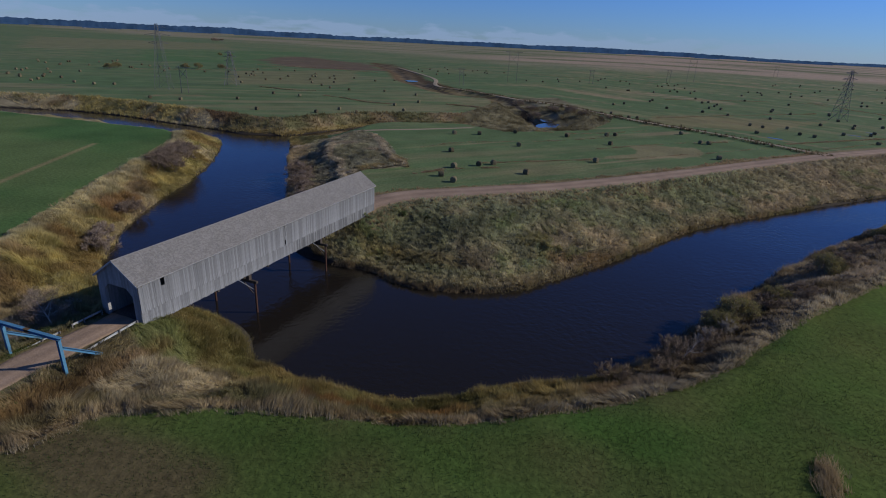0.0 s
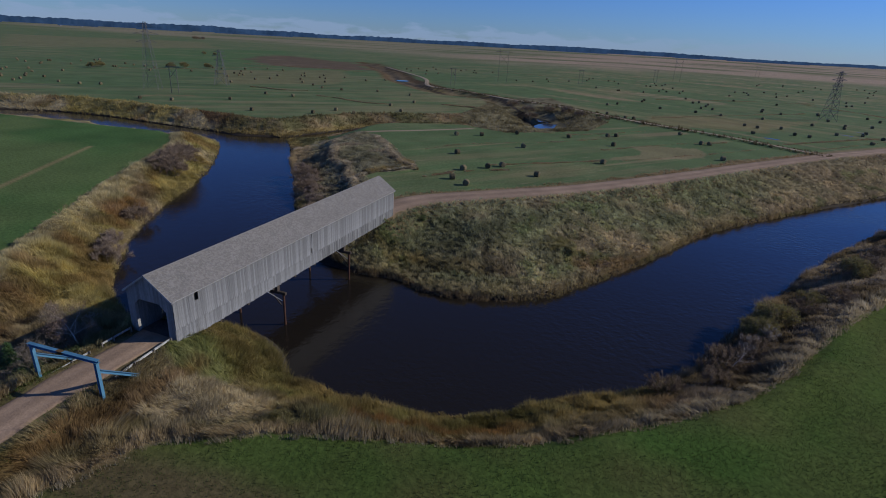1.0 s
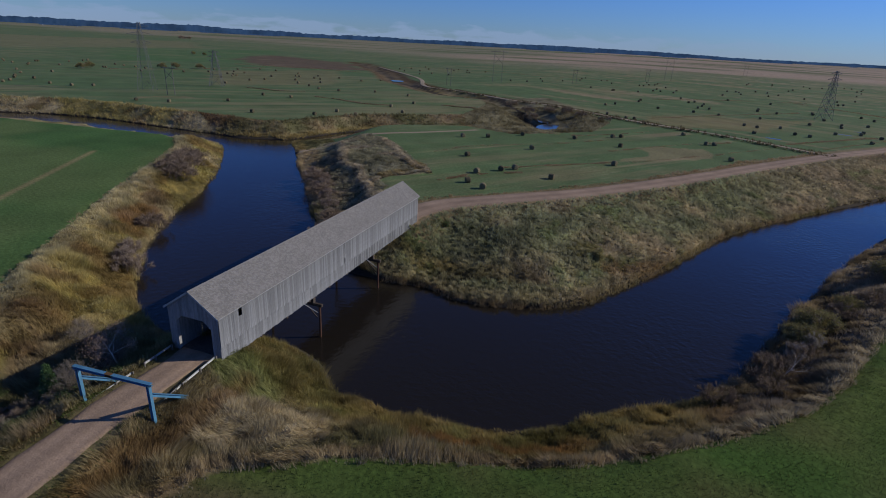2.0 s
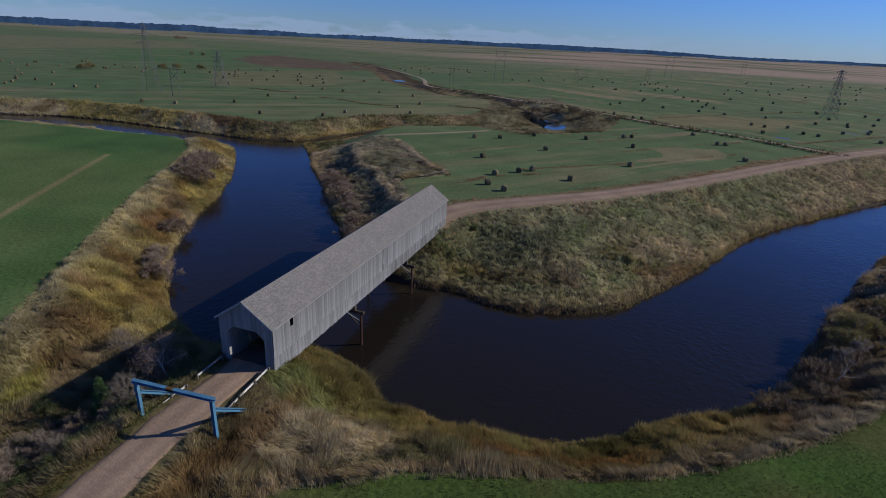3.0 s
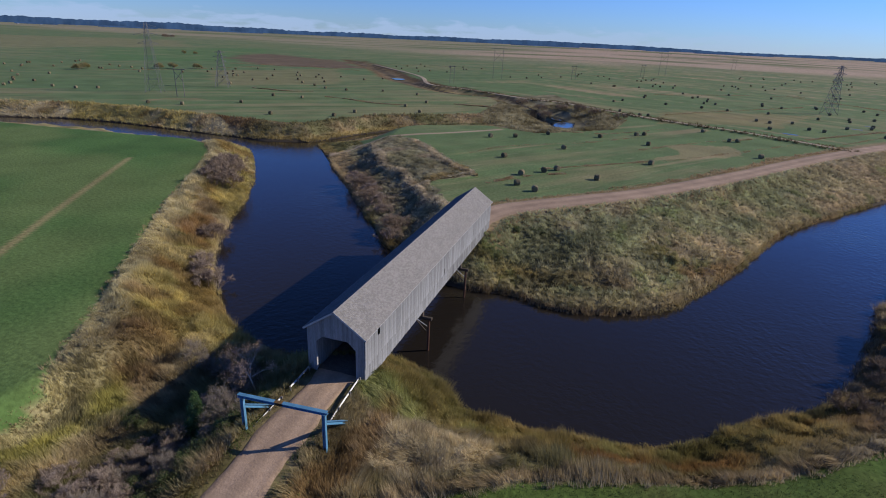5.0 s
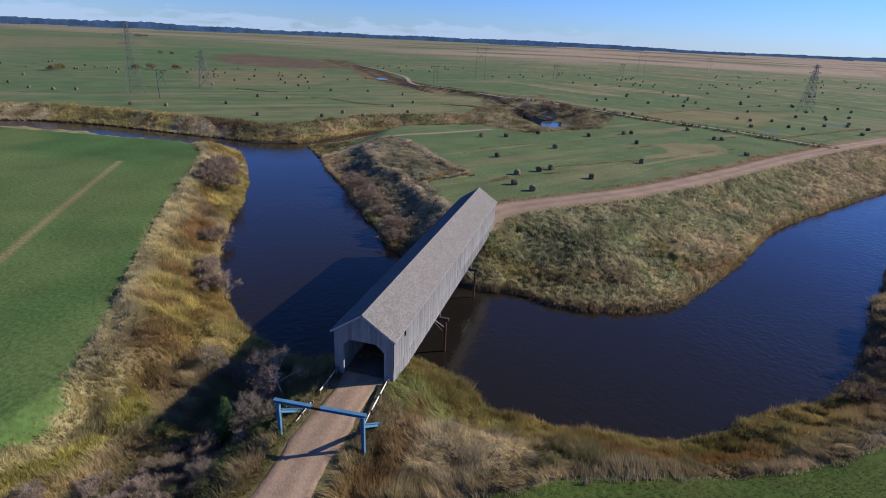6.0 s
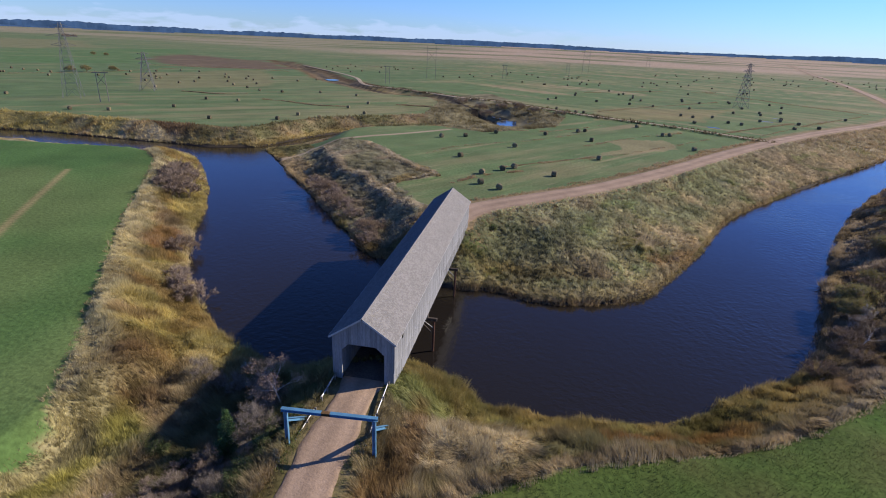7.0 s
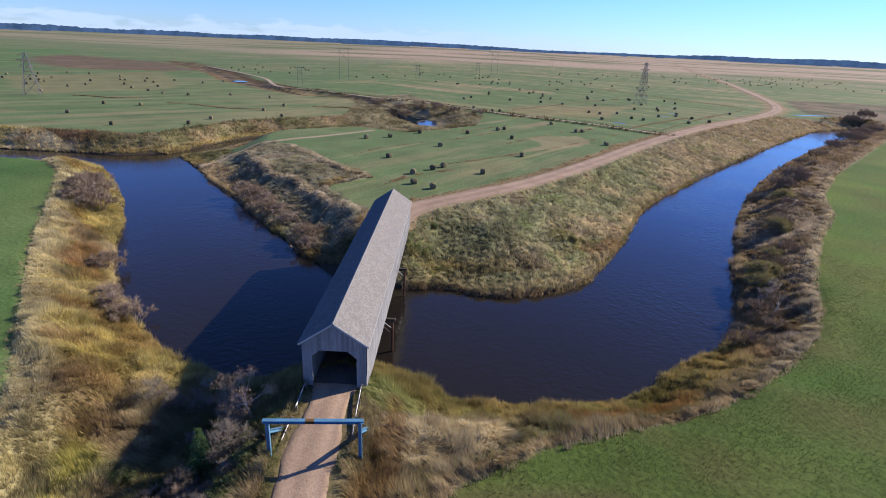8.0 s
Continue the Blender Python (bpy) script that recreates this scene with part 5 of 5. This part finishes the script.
for proto, spots in SPOTS:
    for i, (bx, by, s) in enumerate(spots):
        m = pose(bx, by, float(land(bx, by)[0]) - 0.05, 0, 0, sr.uniform(0, 360))
        ob = proto if i == 0 else copy_thing(proto, m)
        ob.matrix_basis = m @ Matrix.Diagonal((s, s, s * sr.uniform(0.85, 1.1), 1))


def dead_tree(height, lean, seed, width, levels, spread):
    """A bare pale tree: trunk, limbs and fine dead twigs."""
    r = random.Random(seed)
    thing = tagged(new("dead_tree"), "bare pale dead tree leaning on the river bank", "tree")
    segs, tips = [], []
    branch(Vector((0, 0, -0.3)), Vector(lean).normalized(), height * 0.5, width, levels, segs, tips, r, spread, 3)
    part("trunk", segs_mesh("trunk", segs[:3], M_BIRCH), M_BIRCH, thing)
    part("limb", segs_mesh("limb", [q for q in segs[3:] if q[2] > width * 0.3], M_BIRCH), M_BIRCH, thing)
    part("twig_crown", segs_mesh("twig_crown", [q for q in segs[3:] if q[2] <= width * 0.3], M_TWIG, np.array((0.5, 0.47, 0.43))), M_TWIG, thing)
    return thing


def birch_tree(height, seed):
    """A small birch: a bare pale stem that forks at half height into a flat spreading crown."""
    r = random.Random(seed)
    thing = tagged(new("birch_tree"), "small white-barked birch with sparse brown leaves beside the road", "tree")
    stem, limbs, tips = [], [], []
    p, d = Vector((0, 0, -0.3)), Vector((-0.2, -0.12, 1)).normalized()
    for i in range(5):
        q = p + d * (height * 0.115)
        stem.append((p.copy(), q.copy(), 0.2 - 0.016 * i, 0.184 - 0.016 * i))
        p, d = q, (d + Vector((r.gauss(-0.02, 0.07), r.gauss(0, 0.07), 0.05))).normalized()
    part("trunk", segs_mesh("trunk", stem, M_BIRCH), M_BIRCH, thing)
    for i in range(6):
        a = i * 1.05 + r.uniform(-0.25, 0.25)
        out = Vector((math.cos(a) * r.uniform(0.55, 0.95), math.sin(a) * r.uniform(0.55, 0.95), 0.75))
        branch(p if i % 2 else stem[-1][0], out.normalized(), height * 0.25, 0.06, 3, limbs, tips, r, 0.55, 2)
    part("limb", segs_mesh("limb", [q for q in limbs if q[2] > 0.026], M_BIRCH), M_BIRCH, thing)
    tagged(part("twig_crown", segs_mesh("twig_crown", [(a, b, w * 1.2, v * 1.2) for a, b, w, v in limbs if w <= 0.026], M_TWIG, np.array((0.55, 0.45, 0.39))), M_TWIG, thing), kind="stuff")
    part("foliage", leaf_mesh("foliage", [t[0] for t in tips], 0.055, np.array((0.42, 0.30, 0.22)), 0.2, 5), M_TWIG, thing)
    return thing


birch = birch_tree(5.6, 14)
birch.matrix_basis = pose(-7.0, -3.2, float(land(-7.0, -3.2)[0]), 0, 0, 0)
dead = dead_tree(4.8, (-0.1, 0.1, 1), 23, 0.13, 2, 0.6)
dead.matrix_basis = pose(58.4, 27.4, float(land(58.4, 27.4)[0]), 0, 0, 40)


def spruce(height, seed):
    r = random.Random(seed)
    thing = tagged(new("spruce_tree"), "young green spruce among bare shrubs", "tree")
    part("trunk", segs_mesh("trunk", [(Vector((0, 0, -0.3)), Vector((0, 0, height)), 0.16, 0.02)], M_BARK), M_BARK, thing)
    segs, pts = [], []
    z = 0.4
    while z < height - 0.15:
        rad = 0.33 * (height - z) + 0.1
        for j in range(9):
            a = r.uniform(0, 2 * math.pi)
            L = rad * r.uniform(0.7, 1.1)
            e = Vector((math.cos(a) * L, math.sin(a) * L, z - 0.12 * L))
            segs.append((Vector((0, 0, z)), e, 0.03, 0.01))
            for f in np.linspace(0.25, 1, max(3, int(L / 0.12))):
                pts.append(Vector((0, 0, z)).lerp(e, float(f)))
        z += 0.24
    tagged(part("limb", segs_mesh("limb_crown", segs, M_BARK), M_BARK, thing), kind="stuff")
    part("needle_foliage", leaf_mesh("needle_foliage", pts, 0.07, np.array((0.11, 0.19, 0.075)), 0.07, 9), M_TWIG, thing)
    return thing


sp = spruce(5.2, 3)
sp.matrix_basis = pose(-9.7, -8.4, float(land(-9.7, -8.4)[0]))


# ---- power line towers ----
def lattice_tower(height, base, label, W=0.15):
    t = tagged(new("lattice_pylon"), label, "pylon", "power line towers")
    leg = lambda sx, sy, z: Vector((sx * (base / 2 * (1 - z / height * 0.86)), sy * (base / 2 * (1 - z / height * 0.86)), z))
    for sx in (-1, 1):
        for sy in (-1, 1):
            part("leg", bar(bmesh.new(), leg(sx, sy, -0.3), leg(sx, sy, height), W), M_PYLON, t)
    zs = [0.0]
    while zs[-1] < height - 2:
        zs.append(zs[-1] + max(1.8, base * (1 - zs[-1] / height * 0.86) * 0.9))
    zs[-1] = height
    for i, (z0, z1) in enumerate(zip(zs[:-1], zs[1:])):
        bm = bmesh.new()
        for (ax, ay), (bx, by) in (((-1, -1), (1, -1)), ((1, -1), (1, 1)), ((1, 1), (-1, 1)), ((-1, 1), (-1, -1))):
            bar(bm, leg(ax, ay, z0), leg(bx, by, z1), W * 0.75)
            bar(bm, leg(bx, by, z0), leg(ax, ay, z1), W * 0.75)
            bar(bm, leg(ax, ay, z1), leg(bx, by, z1), W * 0.75)
        part("bracing", bm, M_PYLON, t)
    for zf, arm in ((0.70, 0.15), (0.82, 0.19), (0.94, 0.14)):
        z, a = height * zf, height * arm
        for s in (-1, 1):
            bm = bmesh.new()
            for sy in (-1, 1):
                bar(bm, leg(s, sy, z), (s * a, 0, z + 0.2), W * 0.9)
                bar(bm, leg(s, sy, z + height * 0.04), (s * a, 0, z + 0.3), W * 0.9)
            part("cross_arm", bm, M_PYLON, t)
    return t


def pole_frame(height, gap, label):
    t = tagged(new("pole_frame"), label, "power pole", "power line pole frames")
    for s in (-1, 1):
        part("pole", bar(bmesh.new(), (s * gap / 2, 0, -0.5), (s * gap / 2, 0, height), 0.36, sides=8, taper=0.65), M_POLE, t)
    part("cross_arm", bar(bmesh.new(), (-gap * 0.95, 0, height * 0.93), (gap * 0.95, 0, height * 0.93), 0.3), M_POLE, t)
    bm = bmesh.new()
    bar(bm, (-gap / 2, 0.05, height * 0.55), (gap / 2, 0.05, height * 0.85), 0.18)
    bar(bm, (gap / 2, -0.05, height * 0.55), (-gap / 2, -0.05, height * 0.85), 0.18)
    part("cross_brace", bm, M_POLE, t)
    return t


for (bx, by), hgt, base, yaw in (((-204.5, 233), 20.5, 7.5, 30), ((-209, 187), 33.5, 7.5, 30), ((138, 341), 27.5, 6.5, 35)):
    lattice_tower(hgt, base, "grey steel lattice pylon standing in the hay meadow", 0.1 if hgt > 30 else 0.14).matrix_basis = pose(bx, by, -0.1, 0, 0, yaw)
for (bx, by), hgt, gap, yaw in (((-186, 180), 14, 3.6, 25), ((-108, 378), 13.4, 3.2, 10), ((-91.4, 463), 28, 8.0, 10), ((-28.7, 520), 13.4, 3.4, 10), ((37, 665), 13.8, 3.6, 10), ((61, 719), 28, 8.0, 10), ((202, 1115), 20, 6.0, 10)):
    pole_frame(hgt, gap, "dark twin wooden power poles with a cross arm").matrix_basis = pose(bx, by, -0.1, 0, 0, yaw)

# ---- puddles ----
M_PUDDLE = material("puddle_water", (0.02, 0.022, 0.025), 0.08, spec=0.5, bump=0.02)
for bx, by, a, b, yaw in ((93, 230, 3.0, 1.2, -30), (130, 270, 3.0, 0.7, -30), (141, 288, 2.6, 0.6, -35), (-162, 398, 5, 9, 35), (-2, 223, 4.6, 13.4, 0), (-9, 244, 3.0, 12.0, 28), (240, 316, 13, 2.0, 12)):
    bm = bmesh.new()
    n = 28
    bm.faces.new([bm.verts.new((a * math.cos(q) * (1 + 0.2 * math.sin(3 * q + bx)), b * math.sin(q) * (1 + 0.25 * math.cos(2 * q)), 0)) for q in (2 * math.pi * i / n for i in range(n))])
    ob = tagged(new("puddle", finish(bm, "puddle", M_PUDDLE)), "still blue pool in the creek hollow" if by in (223, 244) else "shallow rain puddle lying on the marsh meadow", "pool" if by in (223, 244) else "puddle", kind="structure")
    ob.matrix_basis = pose(bx, by, -3.3 if by in (223, 244) else float(land(bx, by)[0]) + (0.4 if bx == -162 else 0.13), 0, 0, yaw)

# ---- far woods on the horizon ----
# distance haze painted in: near-black crowns with a blue emission
M_FAR = bpy.data.materials.new("haze_glow_far_woods")
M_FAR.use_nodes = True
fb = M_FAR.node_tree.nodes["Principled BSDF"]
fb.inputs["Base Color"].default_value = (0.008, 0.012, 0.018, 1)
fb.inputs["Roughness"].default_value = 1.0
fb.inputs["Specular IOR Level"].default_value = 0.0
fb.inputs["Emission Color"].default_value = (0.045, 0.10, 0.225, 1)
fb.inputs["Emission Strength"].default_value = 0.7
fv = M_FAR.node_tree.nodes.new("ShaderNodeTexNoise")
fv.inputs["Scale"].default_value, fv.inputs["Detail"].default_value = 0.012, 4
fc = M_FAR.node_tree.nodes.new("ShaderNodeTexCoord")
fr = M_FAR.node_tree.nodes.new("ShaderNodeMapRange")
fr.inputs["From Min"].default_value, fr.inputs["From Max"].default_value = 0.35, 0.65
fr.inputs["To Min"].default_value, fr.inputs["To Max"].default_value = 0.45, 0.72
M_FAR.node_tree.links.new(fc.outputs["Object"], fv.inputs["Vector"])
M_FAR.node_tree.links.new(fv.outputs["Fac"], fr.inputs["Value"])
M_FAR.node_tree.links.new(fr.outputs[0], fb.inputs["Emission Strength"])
wr = np.random.default_rng(4)


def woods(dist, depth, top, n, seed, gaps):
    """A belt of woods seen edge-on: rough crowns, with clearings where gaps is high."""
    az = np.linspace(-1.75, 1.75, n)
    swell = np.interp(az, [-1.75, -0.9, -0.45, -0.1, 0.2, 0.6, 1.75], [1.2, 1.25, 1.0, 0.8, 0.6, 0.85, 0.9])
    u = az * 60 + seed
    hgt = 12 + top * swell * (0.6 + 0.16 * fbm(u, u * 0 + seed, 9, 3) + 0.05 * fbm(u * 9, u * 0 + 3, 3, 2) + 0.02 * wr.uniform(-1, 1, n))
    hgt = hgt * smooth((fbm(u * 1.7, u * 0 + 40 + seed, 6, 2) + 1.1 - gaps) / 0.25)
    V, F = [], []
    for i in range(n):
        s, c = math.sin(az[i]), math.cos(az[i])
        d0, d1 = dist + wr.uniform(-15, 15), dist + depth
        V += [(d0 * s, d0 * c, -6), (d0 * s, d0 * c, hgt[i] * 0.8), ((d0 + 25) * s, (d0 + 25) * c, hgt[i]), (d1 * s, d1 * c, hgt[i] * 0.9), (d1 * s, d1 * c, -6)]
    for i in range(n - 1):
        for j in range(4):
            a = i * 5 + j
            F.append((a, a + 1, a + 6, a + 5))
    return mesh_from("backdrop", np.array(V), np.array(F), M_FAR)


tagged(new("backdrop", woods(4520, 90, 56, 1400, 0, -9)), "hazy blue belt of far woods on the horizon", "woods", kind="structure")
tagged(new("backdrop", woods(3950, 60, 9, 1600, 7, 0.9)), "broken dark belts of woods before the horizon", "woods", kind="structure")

# ---- farm buildings under the woods ----
M_WHITE = material("white_painted_siding", (0.75, 0.74, 0.72), 0.8, stain=0.1)
M_ROOFM = material("grey_metal_roof", (0.25, 0.25, 0.27), 0.6, 0.3, stain=0.15)


def farmhouse(x, y, w, d, hgt, yaw):
    f = tagged(new("farmhouse"), "small white farm building far off under the woods", "house", "far farm buildings")
    part("wall", box(bmesh.new(), -w / 2, w / 2, -d / 2, d / 2, -0.5, hgt), M_WHITE, f)
    bm = bmesh.new()
    vs = [bm.verts.new(p) for p in ((-w / 2 - .4, -d / 2 - .4, hgt), (w / 2 + .4, -d / 2 - .4, hgt), (w / 2 + .4, d / 2 + .4, hgt), (-w / 2 - .4, d / 2 + .4, hgt), (-w / 2 - .4, 0, hgt + d * 0.4), (w / 2 + .4, 0, hgt + d * 0.4))]
    for q in ((0, 1, 5, 4), (2, 3, 4, 5), (0, 4, 3), (1, 2, 5), (3, 2, 1, 0)):
        bm.faces.new([vs[i] for i in q])
    part("roof", bm, M_ROOFM, f)
    f.matrix_basis = pose(x, y, 0, 0, 0, yaw)


for az, dist, w in ((-51, 3900, 24), (-50, 3950, 16), (-48.6, 3800, 18), (-43.5, 4200, 30), (-38.5, 4100, 20), (-55, 3700, 20), (-53.5, 3720, 18), (-52.6, 3750, 16), (6, 4250, 26), (9, 4200, 18)):
    farmhouse(dist * math.sin(radians(az)), dist * math.cos(radians(az)), w, w * 0.5, 8, az)
